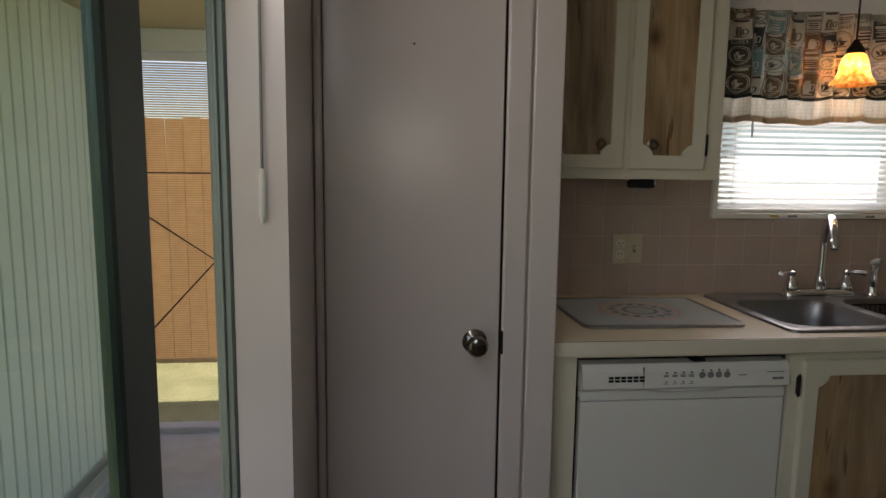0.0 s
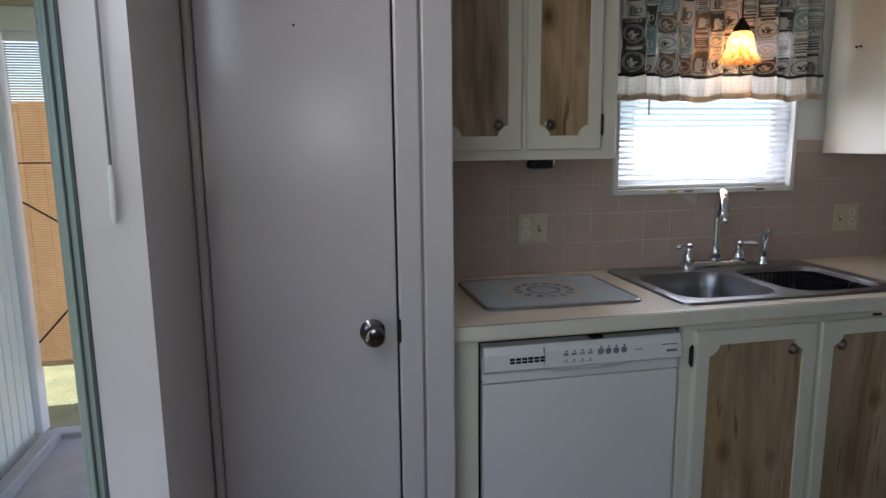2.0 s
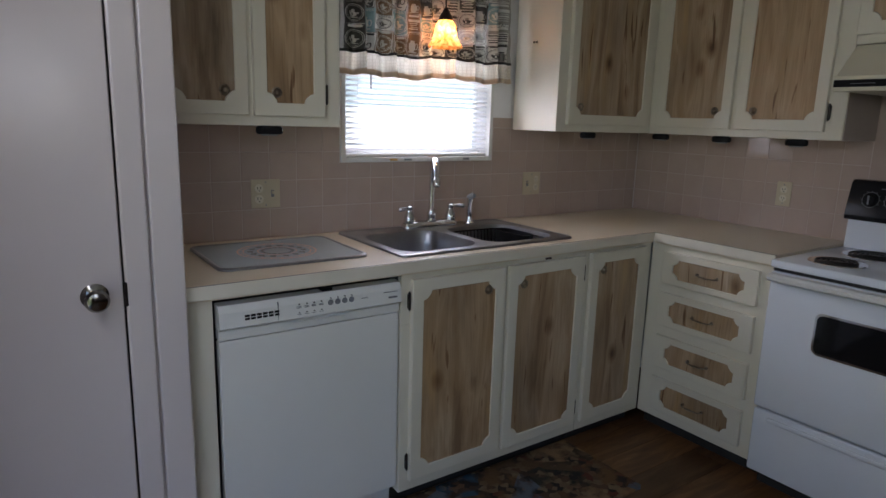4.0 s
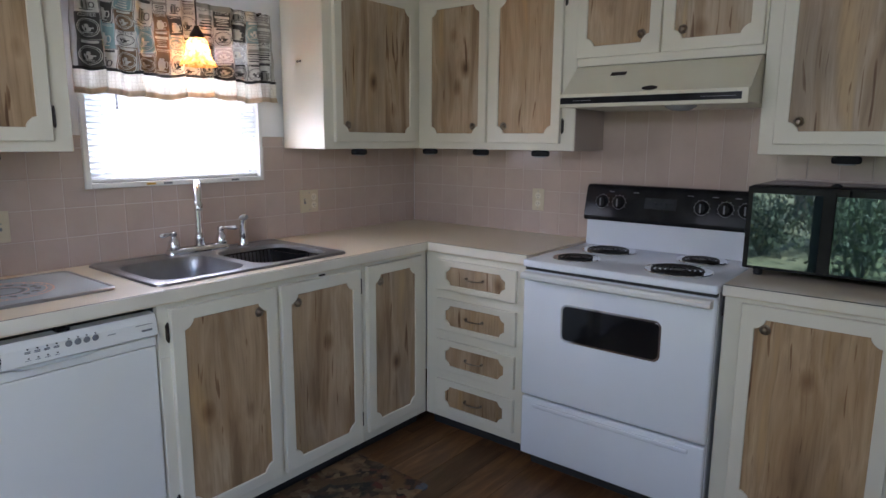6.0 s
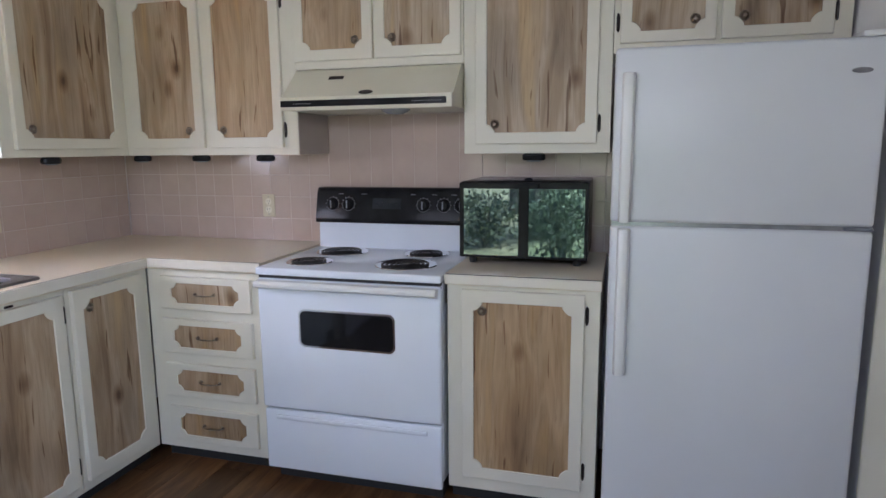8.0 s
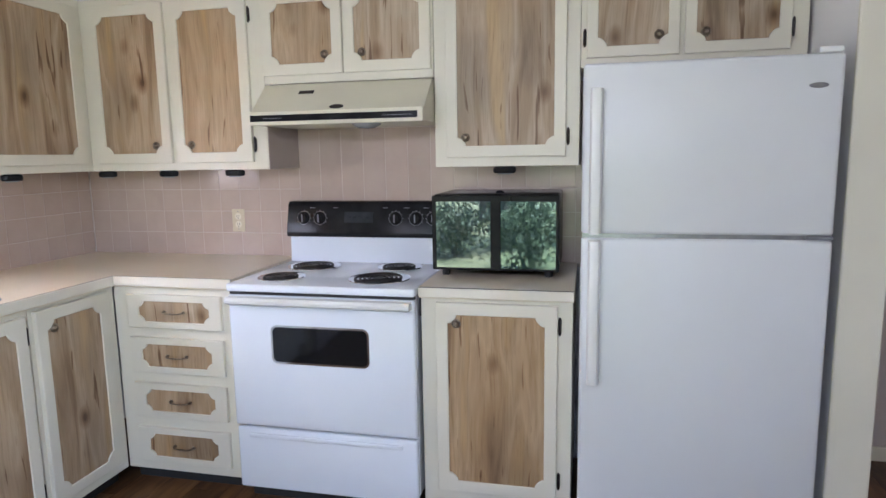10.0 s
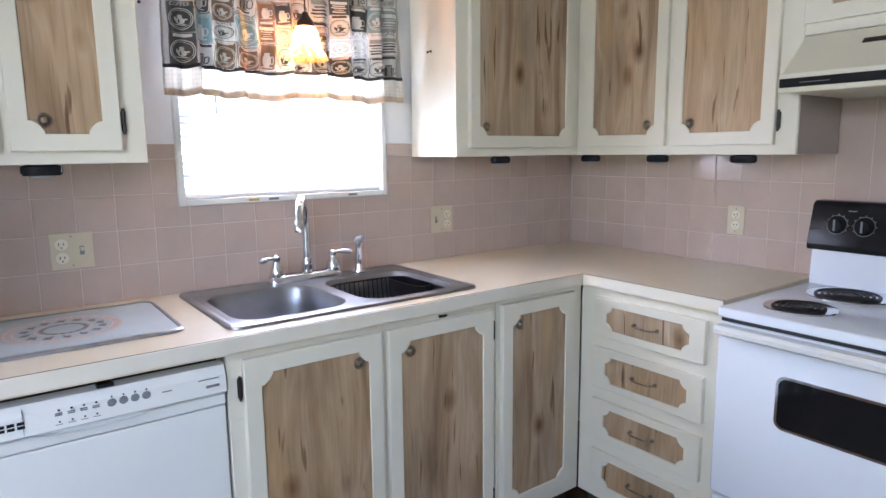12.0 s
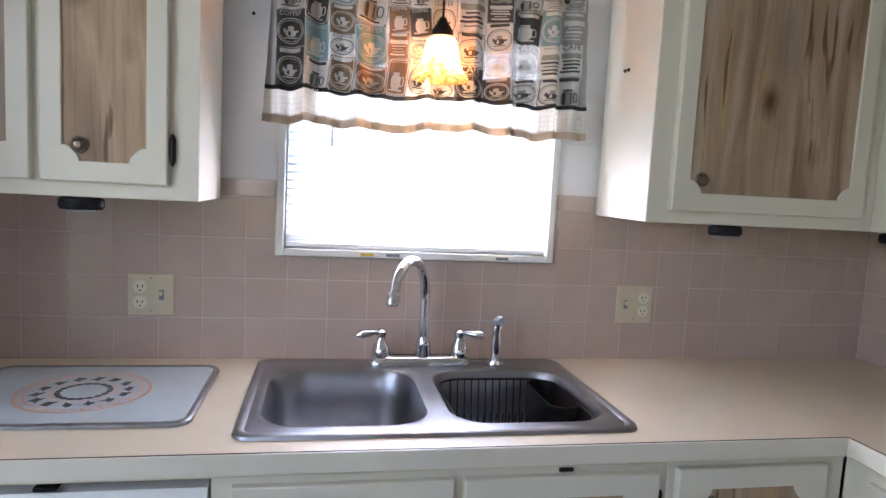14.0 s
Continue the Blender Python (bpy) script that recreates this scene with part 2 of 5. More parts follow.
def floor_material():
    m, t, s = shader("dark walnut planks")
    v = coords(t, (0.16, 1, 1), 13.0)
    info = t.nodes.new("ShaderNodeObjectInfo")
    n = noise_tex(t, v, 22, 6, 0.65, 0.5)
    col = ramp(t, n, [(0.25, (0.050, 0.023, 0.009)), (0.5, (0.135, 0.066, 0.026)), (0.75, (0.235, 0.128, 0.058))])
    tint = ramp(t, info.outputs["Random"], [(0.0, (0.65, 0.65, 0.65)), (1.0, (1.2, 1.15, 1.1))])
    t.links.new(mixed(t, 1.0, col, tint, "MULTIPLY"), s.inputs["Base Color"])
    s.inputs["Roughness"].default_value = 0.38
    bump(t, s, n, 0.15, 0.002)
    return m


def rug_material():
    """A printed scene in dark patches: brick browns, slate, teal and a little cream."""
    m, t, s = shader("printed kitchen rug")
    v = coords(t)
    big = node(t, "ShaderNodeTexVoronoi", Scale=6.5, Randomness=1.0)
    small = node(t, "ShaderNodeTexVoronoi", Scale=34.0, Randomness=0.7)
    small.distance = "MANHATTAN"
    t.links.new(v, big.inputs["Vector"])
    t.links.new(v, small.inputs["Vector"])
    sep, sep2 = t.nodes.new("ShaderNodeSeparateColor"), t.nodes.new("ShaderNodeSeparateColor")
    t.links.new(big.outputs["Color"], sep.inputs[0])
    t.links.new(small.outputs["Color"], sep2.inputs[0])
    a = ramp(t, sep.outputs[0], [(0.12, (0.014, 0.018, 0.014)), (0.32, (0.16, 0.085, 0.035)), (0.50, (0.018, 0.026, 0.022)), (0.68, (0.05, 0.13, 0.22)), (0.86, (0.26, 0.16, 0.08))])
    b = ramp(t, sep2.outputs[1], [(0.15, (0.02, 0.016, 0.014)), (0.5, (0.09, 0.05, 0.03)), (0.8, (0.22, 0.16, 0.09)), (0.95, (0.10, 0.03, 0.02))])
    n = noise_tex(t, v, 11, 3)
    fac = ramp(t, n, [(0.42, (0, 0, 0)), (0.58, (1, 1, 1))])
    t.links.new(mixed(t, fac, a, b), s.inputs["Base Color"])
    s.inputs["Roughness"].default_value = 0.95
    bump(t, s, noise_tex(t, v, 500, 2), 0.5, 0.002)
    return m


def steel_material():
    m, t, s = shader("brushed stainless steel")
    v = coords(t, (1, 1, 1))
    st = t.nodes.new("ShaderNodeMapping")
    st.inputs["Scale"].default_value = (0.04, 1, 1)
    t.links.new(v, st.inputs["Vector"])
    n = noise_tex(t, st.outputs[0], 320, 3)
    w = noise_tex(t, v, 7, 4)
    t.links.new(ramp(t, w, [(0.3, (0.30, 0.30, 0.315)), (0.7, (0.42, 0.42, 0.435))]), s.inputs["Base Color"])
    s.inputs["Metallic"].default_value, s.inputs["Roughness"].default_value = 1.0, 0.34
    bump(t, s, n, 0.12, 0.0006)
    return m


def cloth(name, col_of, thin=0.45):
    """Thin cloth: part of the light goes through."""
    m = bpy.data.materials.new(name)
    m.use_nodes = True
    t = m.node_tree
    s = t.nodes["Principled BSDF"]
    col = col_of(t)
    s.inputs["Roughness"].default_value = 0.9
    t.links.new(col, s.inputs["Base Color"])
    tr = t.nodes.new("ShaderNodeBsdfTranslucent")
    t.links.new(col, tr.inputs["Color"])
    mx = t.nodes.new("ShaderNodeMixShader")
    mx.inputs[0].default_value = thin
    t.links.new(s.outputs[0], mx.inputs[1])
    t.links.new(tr.outputs[0], mx.inputs[2])
    t.links.new(mx.outputs[0], t.nodes["Material Output"].inputs["Surface"])
    return m


def hem_colour(t):
    v = coords(t)
    b = node(t, "ShaderNodeTexVoronoi", Scale=75.0, Randomness=0.15)
    b.feature = "DISTANCE_TO_EDGE"
    t.links.new(v, b.inputs["Vector"])
    return ramp(t, b.outputs["Distance"], [(0.02, (0.56, 0.51, 0.43)), (0.09, (0.68, 0.64, 0.56))])


def amber_glass():
    """Marbled amber glass: the bulb's light comes through it."""
    m, t, s = shader("marbled amber glass shade")
    v = coords(t)
    n = noise_tex(t, v, 26, 4, 0.6, 2.0)
    col = ramp(t, n, [(0.36, (0.55, 0.20, 0.045)), (0.50, (0.90, 0.48, 0.18)), (0.66, (0.95, 0.70, 0.42))])
    t.links.new(col, s.inputs["Base Color"])
    s.inputs["Roughness"].default_value = 0.2
    tr = t.nodes.new("ShaderNodeBsdfTranslucent")
    t.links.new(col, tr.inputs["Color"])
    mx = t.nodes.new("ShaderNodeMixShader")
    mx.inputs[0].default_value = 0.7
    t.links.new(s.outputs[0], mx.inputs[1])
    t.links.new(tr.outputs[0], mx.inputs[2])
    t.links.new(mx.outputs[0], t.nodes["Material Output"].inputs["Surface"])
    return m


def glow(name, colour, strength):
    m, t, s = shader(name)
    s.inputs["Base Color"].default_value = (*colour, 1)
    s.inputs["Emission Color"].default_value = (*colour, 1)
    s.inputs["Emission Strength"].default_value = strength
    return m


def pane_glass(name, tint):
    m, t, s = shader(name)
    g = t.nodes.new("ShaderNodeBsdfTransparent")
    g.inputs[0].default_value = (*tint, 1)
    gl = node(t, "ShaderNodeBsdfGlossy", Roughness=0.02)
    fr = node(t, "ShaderNodeLayerWeight", Blend=0.5)
    pw, sc = t.nodes.new("ShaderNodeMath"), t.nodes.new("ShaderNodeMath")
    pw.operation, sc.operation = "POWER", "MULTIPLY_ADD"
    pw.inputs[1].default_value, sc.inputs[1].default_value, sc.inputs[2].default_value = 4.0, 0.5, 0.03
    t.links.new(fr.outputs["Facing"], pw.inputs[0])
    t.links.new(pw.outputs[0], sc.inputs[0])
    mx = t.nodes.new("ShaderNodeMixShader")
    t.links.new(sc.outputs[0], mx.inputs[0])
    t.links.new(g.outputs[0], mx.inputs[1])
    t.links.new(gl.outputs[0], mx.inputs[2])
    t.links.new(mx.outputs[0], t.nodes["Material Output"].inputs["Surface"])
    return m


TILE, WOOD, FLOORWOOD, RUG, STEEL = tile_material(), wood_material(), floor_material(), rug_material(), steel_material()
HEM = cloth("cream patterned hem", hem_colour, 0.27)


def flat_cloth(name, colour):
    return cloth(name, lambda t: ramp(t, noise_tex(t, coords(t), 90, 3), [(0.3, tuple(c * 0.88 for c in colour)), (0.7, colour)]), 0.2)


HEMPLAIN, INKCLOTH = flat_cloth("white printed cloth", (0.78, 0.77, 0.73)), flat_cloth("black ink on cloth", (0.09, 0.088, 0.085))
GREYCLOTH = flat_cloth("grey printed cloth", (0.38, 0.365, 0.335))
TEALCLOTH, BROWNCLOTH = flat_cloth("teal ink on cloth", (0.28, 0.42, 0.45)), flat_cloth("brown ink on cloth", (0.25, 0.165, 0.105))
TANHEM = flat_cloth("tan hem edge", (0.55, 0.43, 0.31))
BLIND = cloth("white blind slats", lambda t: ramp(t, noise_tex(t, coords(t), 9, 3), [(0.3, (0.86, 0.88, 0.90)), (0.7, (0.90, 0.92, 0.94))]), 0.25)
STRIPE = plain("black ribbon", (0.01, 0.01, 0.01), (0.02, 0.02, 0.02), 0.7, scale=40, fine=300, relief=0.1, depth=0.0005)
AMBER, BULB = amber_glass(), glow("lit bulb", (1.0, 0.66, 0.32), 21.0)
GLASS, GREENGLASS = pane_glass("window glass", (0.95, 0.97, 0.97)), pane_glass("green tinted glass", (0.90, 0.98, 0.94))


# ---------------------------------------------------------------- building helpers
ROOT = {}


def thing(name, at, label, category, group="", kind=""):
    ob = new(name)
    ob.location = at
    ob.empty_display_size = 0.05
    ROOT[ob] = Vector(at)
    return tagged(ob, label, category, group, kind)


def part(name, bm, material, parent=None, label="", smooth=False, at=None):
    """Links a bmesh, made in world places, as one mesh object under a thing or a part."""
    base = ROOT[parent] if parent else Vector(at or (0, 0, 0))
    bmesh.ops.recalc_face_normals(bm, faces=bm.faces[:])
    if base.length:
        bmesh.ops.translate(bm, vec=-base, verts=bm.verts[:])
    me = bpy.data.meshes.new(name)
    bm.to_mesh(me)
    bm.free()
    me.materials.append(material)
    if smooth:
        me.polygons.foreach_set("use_smooth", [True] * len(me.polygons))
        me.set_sharp_from_angle(angle=radians(35))
    ob = new(name, me)
    ROOT[ob] = base
    if parent:
        ob.parent = parent
    elif at:
        ob.location = at
    if label:
        ob["label"] = label
    return ob


def box(x0, x1, y0, y1, z0, z1, bevel=0.0, seg=1, bm=None):
    bm = bm or bmesh.new()
    made = bmesh.ops.create_cube(bm, size=1.0)["verts"]
    bmesh.ops.scale(bm, vec=(abs(x1 - x0), abs(y1 - y0), abs(z1 - z0)), verts=made)
    bmesh.ops.translate(bm, vec=((x0 + x1) / 2, (y0 + y1) / 2, (z0 + z1) / 2), verts=made)
    if bevel:
        edges = list({e for v in made for e in v.link_edges})
        bmesh.ops.bevel(bm, geom=edges, offset=bevel, segments=seg, profile=0.5, affect="EDGES")
    return bm


def place(wall, u, d, w):
    """A point on a wall: u along it, d out from it into the room, w up. N: the window wall, E: the stove wall, S: a wall seen from the north."""
    return Vector((u, -d, w)) if wall == "N" else Vector((-d, u, w))


def wbox(wall, u0, u1, d0, d1, w0, w1, bevel=0.0, seg=1, bm=None):
    if wall == "N":
        return box(u0, u1, -d1, -d0, w0, w1, bevel, seg, bm)
    return box(-d1, -d0, u0, u1, w0, w1, bevel, seg, bm)


def lathe(profile, steps=24, bm=None, axis="z", at=(0, 0, 0)):
    """A turned shape: profile of (radius, height) round an axis."""
    bm = bm or bmesh.new()
    at, rings = Vector(at), []
    for r, h in profile:
        ring = []
        for k in range(steps):
            a = 2 * math.pi * k / steps
            p = (r * math.cos(a), r * math.sin(a), h)
            p = {"z": p, "y": (p[0], -h, p[1]), "x": (-h, p[0], p[1])}[axis]
            ring.append(bm.verts.new(at + Vector(p)))
        rings.append(ring)
    for a, b in zip(rings, rings[1:]):
        for k in range(steps):
            bm.faces.new((a[k], a[(k + 1) % steps], b[(k + 1) % steps], b[k]))
    for ring in (rings[0], rings[-1]):
        if (ring[0].co - ring[steps // 2].co).length > 1e-5:
            bm.faces.new(ring)
    return bm


def tube(points, radius, steps=10, bm=None, closed=False):
    """A round bar along a line of points; radius may be a list."""
    bm = bm or bmesh.new()
    pts = [Vector(p) for p in points]
    radii = radius if isinstance(radius, (list, tuple)) else [radius] * len(pts)
    rings, side = [], None
    for k, p in enumerate(pts):
        a = pts[k - 1] if k or closed else p
        b = pts[(k + 1) % len(pts)] if k + 1 < len(pts) or closed else p
        way = (b - a).normalized()
        if side is None:
            side = way.orthogonal().normalized()
        side = (side - way * side.dot(way)).normalized()
        up = way.cross(side)
        rings.append([bm.verts.new(p + radii[k] * (math.cos(2 * math.pi * j / steps) * side + math.sin(2 * math.pi * j / steps) * up)) for j in range(steps)])
    pairs = list(zip(rings, rings[1:])) + ([(rings[-1], rings[0])] if closed else [])
    for a, b in pairs:
        for j in range(steps):
            bm.faces.new((a[j], a[(j + 1) % steps], b[(j + 1) % steps], b[j]))
    if not closed:
        bm.faces.new(rings[0])
        bm.faces.new(rings[-1])
    return bm


def rounded(x0, x1, y0, y1, r, n=5):
    """Corner points of a rounded rectangle."""
    pts = []
    for cx, cy, a0 in ((x1 - r, y1 - r, 0), (x0 + r, y1 - r, 90), (x0 + r, y0 + r, 180), (x1 - r, y0 + r, 270)):
        for k in range(n + 1):
            a = radians(a0 + 90 * k / n)
            pts.append((cx + r * math.cos(a), cy + r * math.sin(a)))
    return pts


def slab(outer, holes, z0, z1, bm=None):
    """A flat plate with holes."""
    bm = bm or bmesh.new()
    loops = [[bm.verts.new((x, y, z1)) for x, y in ring] for ring in (outer, *holes)]
    edges = [bm.edges.new((lp[k], lp[(k + 1) % len(lp)])) for lp in loops for k in range(len(lp))]
    top = [f for f in bmesh.ops.triangle_fill(bm, edges=edges, use_beauty=True)["geom"] if isinstance(f, bmesh.types.BMFace)]
    low = {}
    for lp in loops:
        for v in lp:
            low[v] = bm.verts.new((v.co.x, v.co.y, z0))
    for f in top:
        bm.faces.new([low[v] for v in reversed(f.verts[:])])
    for lp in loops:
        for k in range(len(lp)):
            a, b = lp[k], lp[(k + 1) % len(lp)]
            bm.faces.new((a, b, low[b], low[a]))
    return bm


def loft(rings, cap=True, bm=None):
    bm = bm or bmesh.new()
    rows = [[bm.verts.new(p) for p in ring] for ring in rings]
    for a, b in zip(rows, rows[1:]):
        for k in range(len(a)):
            bm.faces.new((a[k], a[(k + 1) % len(a)], b[(k + 1) % len(a)], b[k]))
    if cap:
        bm.faces.new(rows[-1])
    return bm


def stand(u0, u1, w0, w1, cut, step, n=4):
    """Outline of a panel with scooped corners, and the matching points of the rectangle round it."""
    inner, key = [], []
    for cx, cw, sx, sw, flip in ((u0, w0, 1, 1, 0), (u1, w0, -1, 1, 1), (u1, w1, -1, -1, 0), (u0, w1, 1, -1, 1)):
        pts = [(cx, cw + sw * (cut + step), "side")]
        for k in range(n + 1):
            a, q = radians(90 - 90 * k / n), k / n
            cu, cv = 0.45 * math.cos(a) + 0.55 * q, 0.45 * math.sin(a) + 0.55 * (1 - q)
            pts.append((cx + sx * (step + cut * cu), cw + sw * (step + cut * cv), "side" if k < n / 2 else ("corner" if k == n / 2 else "base")))
        pts.append((cx + sx * (cut + step), cw, "base"))
        inner += reversed(pts) if flip else pts
    return inner


def panel_front(wall, u0, u1, w0, w1, d0, d1, inset_u, inset_w, cut, step):
    """A door or drawer front: a flat frame with a scooped opening, its edges slightly eased."""
    iu0, iu1, iw0, iw1 = u0 + inset_u, u1 - inset_u, w0 + inset_w, w1 - inset_w
    inner = stand(iu0, iu1, iw0, iw1, cut, step)
    mu, mw = (u0 + u1) / 2, (w0 + w1) / 2
    outer = []
    for u, w, where in inner:
        if where == "corner":
            outer.append((u0 if u < mu else u1, w0 if w < mw else w1))
        elif where == "side":
            outer.append((u0 if u < mu else u1, w))
        else:
            outer.append((u, w0 if w < mw else w1))
    bm, e = bmesh.new(), 0.0025
    def ring(pts, d, shrink=0.0):
        res = []
        for p in pts:
            u = p[0] + (shrink if p[0] < mu else -shrink)
            w = p[1] + (shrink if p[1] < mw else -shrink)
            res.append(bm.verts.new(place(wall, u, d, w)))
        return res
    rows = [ring(outer, d0), ring(outer, d1 - e), ring(outer, d1, e), ring(inner, d1, -e * 0.6), ring(inner, d1 - e), ring(inner, d0)]
    for a, b in zip(rows, rows[1:]):
        for k in range(len(a)):
            f = (a[k], a[(k + 1) % len(a)], b[(k + 1) % len(a)], b[k])
            bm.faces.new(f)
    bmesh.ops.remove_doubles(bm, verts=bm.verts[:], dist=1e-5)
    return bm


def knob_bm(wall, u, d, w):
    prof = [(0.0001, 0), (0.017, 0), (0.018, 0.003), (0.0145, 0.005), (0.0125, 0.003), (0.0105, 0.006), (0.009, 0.012), (0.0065, 0.015), (0.0001, 0.016)]
    return lathe(prof, 18, axis="y" if wall == "N" else "x", at=place(wall, u, d, w))


def hinge_bm(wall, u, d, w):
    bm = wbox(wall, u - 0.006, u + 0.006, d, d + 0.006, w - 0.026, w + 0.026, 0.002)
    tube([place(wall, u, d + 0.007, w - 0.034), place(wall, u, d + 0.007, w - 0.029), place(wall, u, d + 0.007, w + 0.029), place(wall, u, d + 0.007, w + 0.034)], [0.0015, 0.0045, 0.0045, 0.0015], 8, bm)
    return bm


def cabinet_door(cab, wall, u0, u1, w0, w1, d, knob, hinge=None, inset=0.045):
    """knob: the corner of the wooden panel that has it, such as 'lb'; hinge: 'l' or 'r' in u, or none in view."""
    ob = part("door", panel_front(wall, u0, u1, w0, w1, d, d + 0.018, inset, inset, 0.026, 0.006), PAINT, cab)
    part("panel", wbox(wall, u0 + inset - 0.012, u1 - inset + 0.012, d + 0.003, d + 0.0125, w0 + inset - 0.012, w1 - inset + 0.012), WOOD, ob, "taupe weathered wood-grain panel")
    ku = u0 + inset + 0.032 if knob[0] == "l" else u1 - inset - 0.032
    kw = w0 + inset + 0.033 if knob[1] == "b" else w1 - inset - 0.032
    part("knob", knob_bm(wall, ku, d + 0.0125, kw), BRONZE, ob, "ringed aged bronze knob", True)
    if hinge:
        hu = u0 - 0.008 if hinge == "l" else u1 + 0.008
        for hw in (w0 + 0.075, w1 - 0.075):
            part("hinge", hinge_bm(wall, hu, d, hw), DARKMETAL, ob, "dark bronze hinge")
    return ob


def cabinet_drawer(cab, wall, u0, u1, w0, w1, d):
    ob = part("drawer", panel_front(wall, u0, u1, w0, w1, d, d + 0.018, 0.055, 0.028, 0.020, 0.005), PAINT, cab)
    part("panel", wbox(wall, u0 + 0.045, u1 - 0.045, d + 0.003, d + 0.0125, w0 + 0.02, w1 - 0.02), WOOD, ob, "taupe weathered wood-grain panel")
    mu, mw = (u0 + u1) / 2, (w0 + w1) / 2
    bm = tube([place(wall, mu + s * 0.045, d + h, mw + v) for s, h, v in ((-1, 0.012, 0), (-1, 0.026, 0), (-0.8, 0.033, -0.002), (-0.3, 0.035, -0.003), (0, 0.035, -0.003), (0.3, 0.035, -0.003), (0.8, 0.033, -0.002), (1, 0.026, 0), (1, 0.012, 0))], [0.0045, 0.004, 0.0022, 0.0026, 0.0045, 0.0026, 0.0022, 0.004, 0.0045], 8)
    for s in (-1, 1):
        tube([place(wall, mu + s * 0.045, d + 0.0125, mw), place(wall, mu + s * 0.045, d + 0.015, mw)], 0.0075, 10, bm)
    part("handle", bm, BRONZE, ob, "aged bronze bail pull", True)
    return ob


# ---------------------------------------------------------------- the large structure
WEST, SOUTH, CEILING, EAST2 = -3.206, -5.6, 2.17, 0.24


def structure(name, bm, material, label, category):
    return tagged(part(name, bm, material), label, category, kind="structure")


floor = structure("floor", box(WEST - 0.14, EAST2 + 0.1, SOUTH - 0.1, 0.12, -0.06, -0.002), RUBBER_SHADE, "dark brown wood-look plank floor", "floor")
structure("ceiling", box(WEST - 0.14, EAST2 + 0.1, SOUTH - 0.1, 0.12, CEILING, CEILING + 0.1), CEIL, "flat white painted ceiling", "ceiling")

# window wall with its opening
WIN_X0, WIN_X1, WIN_Z0, WIN_Z1 = -1.822, -1.088, 1.225, 1.875
wn_bm = box(-2.62, WIN_X0, 0.006, 0.12, 0, CEILING)
box(WIN_X1, 0.12, 0.006, 0.12, 0, CEILING, bm=wn_bm)
box(WIN_X0, WIN_X1, 0.006, 0.12, 0, WIN_Z0, bm=wn_bm)
box(WIN_X0, WIN_X1, 0.006, 0.12, WIN_Z1, CEILING, bm=wn_bm)
box(WEST - 0.14, -2.62, 0.006, 0.12, 0, CEILING, bm=wn_bm)
wall_north = structure("wall_north", wn_bm, WALL, "white painted kitchen wall with mauve tiles", "wall")
wall_east = structure("wall_east", box(0.006, 0.12, -3.29, 0.006, 0, CEILING), WALL, "white painted kitchen wall with mauve tiles", "wall")
# wall end beside the fridge, and the next room
structure("wall_partition", box(-0.72, 0.12, -3.385, -3.29, 0, CEILING), WALL, "white painted wall end beside the fridge", "wall")
structure("trim_opening", box(-0.738, -0.72, -3.40, -3.275, 0, CEILING, 0.004), PAINT, "white painted wooden trim on the wall end", "trim")
structure("wall_room", box(EAST2, EAST2 + 0.1, SOUTH, -3.385, 0, CEILING), ROOMWALL, "warm beige wall of the next room", "wall")
structure("baseboard_room", box(EAST2 - 0.014, EAST2, SOUTH, -3.385, 0, 0.07, 0.003), PAINT, "white painted baseboard", "baseboard")
structure("wall_room_side", box(0.12, EAST2 + 0.1, -3.385, -3.285, 0, CEILING), ROOMWALL, "warm beige wall of the next room", "wall")

# wall behind the walk, with its window
ws = bmesh.new()
xs = [WEST - 0.14, -3.2, -2.24, EAST2 + 0.1]
for k, (x0, x1) in enumerate(zip(xs, xs[1:])):
    if k == 1:
        box(x0, x1, SOUTH - 0.1, SOUTH, 0, 1.05, bm=ws)
        box(x0, x1, SOUTH - 0.1, SOUTH, 2.05, CEILING, bm=ws)
    else:
        box(x0, x1, SOUTH - 0.1, SOUTH, 0, CEILING, bm=ws)
structure("wall_south", ws, ROOMWALL, "beige wall with a window", "wall")


def plain_window(name, x0, x1, z0, z1):
    w = thing(name, ((x0 + x1) / 2, SOUTH, z0), "white framed window with a middle bar", "window", kind="structure")
    bm = bmesh.new()
    for a in ((x0, x0 + 0.05, z0, z1), (x1 - 0.05, x1, z0, z1), (x0 + 0.05, x1 - 0.05, z0, z0 + 0.05), (x0 + 0.05, x1 - 0.05, z1 - 0.05, z1), ((x0 + x1) / 2 - 0.02, (x0 + x1) / 2 + 0.02, z0 + 0.05, z1 - 0.05)):
        box(a[0], a[1], SOUTH - 0.03, SOUTH + 0.09, a[2], a[3], bm=bm)
    part("window_frame", bm, PAINT, w)
    part("pane", box(x0 + 0.05, x1 - 0.05, SOUTH - 0.06, SOUTH - 0.055, z0 + 0.05, z1 - 0.05), GLASS, w).visible_shadow = False


# unseen overhang, added to keep direct sun out of the south window
structure("sun_block_south", box(WEST - 0.5, EAST2 + 0.6, SOUTH - 1.9, SOUTH - 0.1, 2.17, 2.27), CEIL, "unseen white overhang added to keep sun out of the south window", "eave")
plain_window("window_2", -3.2, -2.24, 1.05, 2.05)

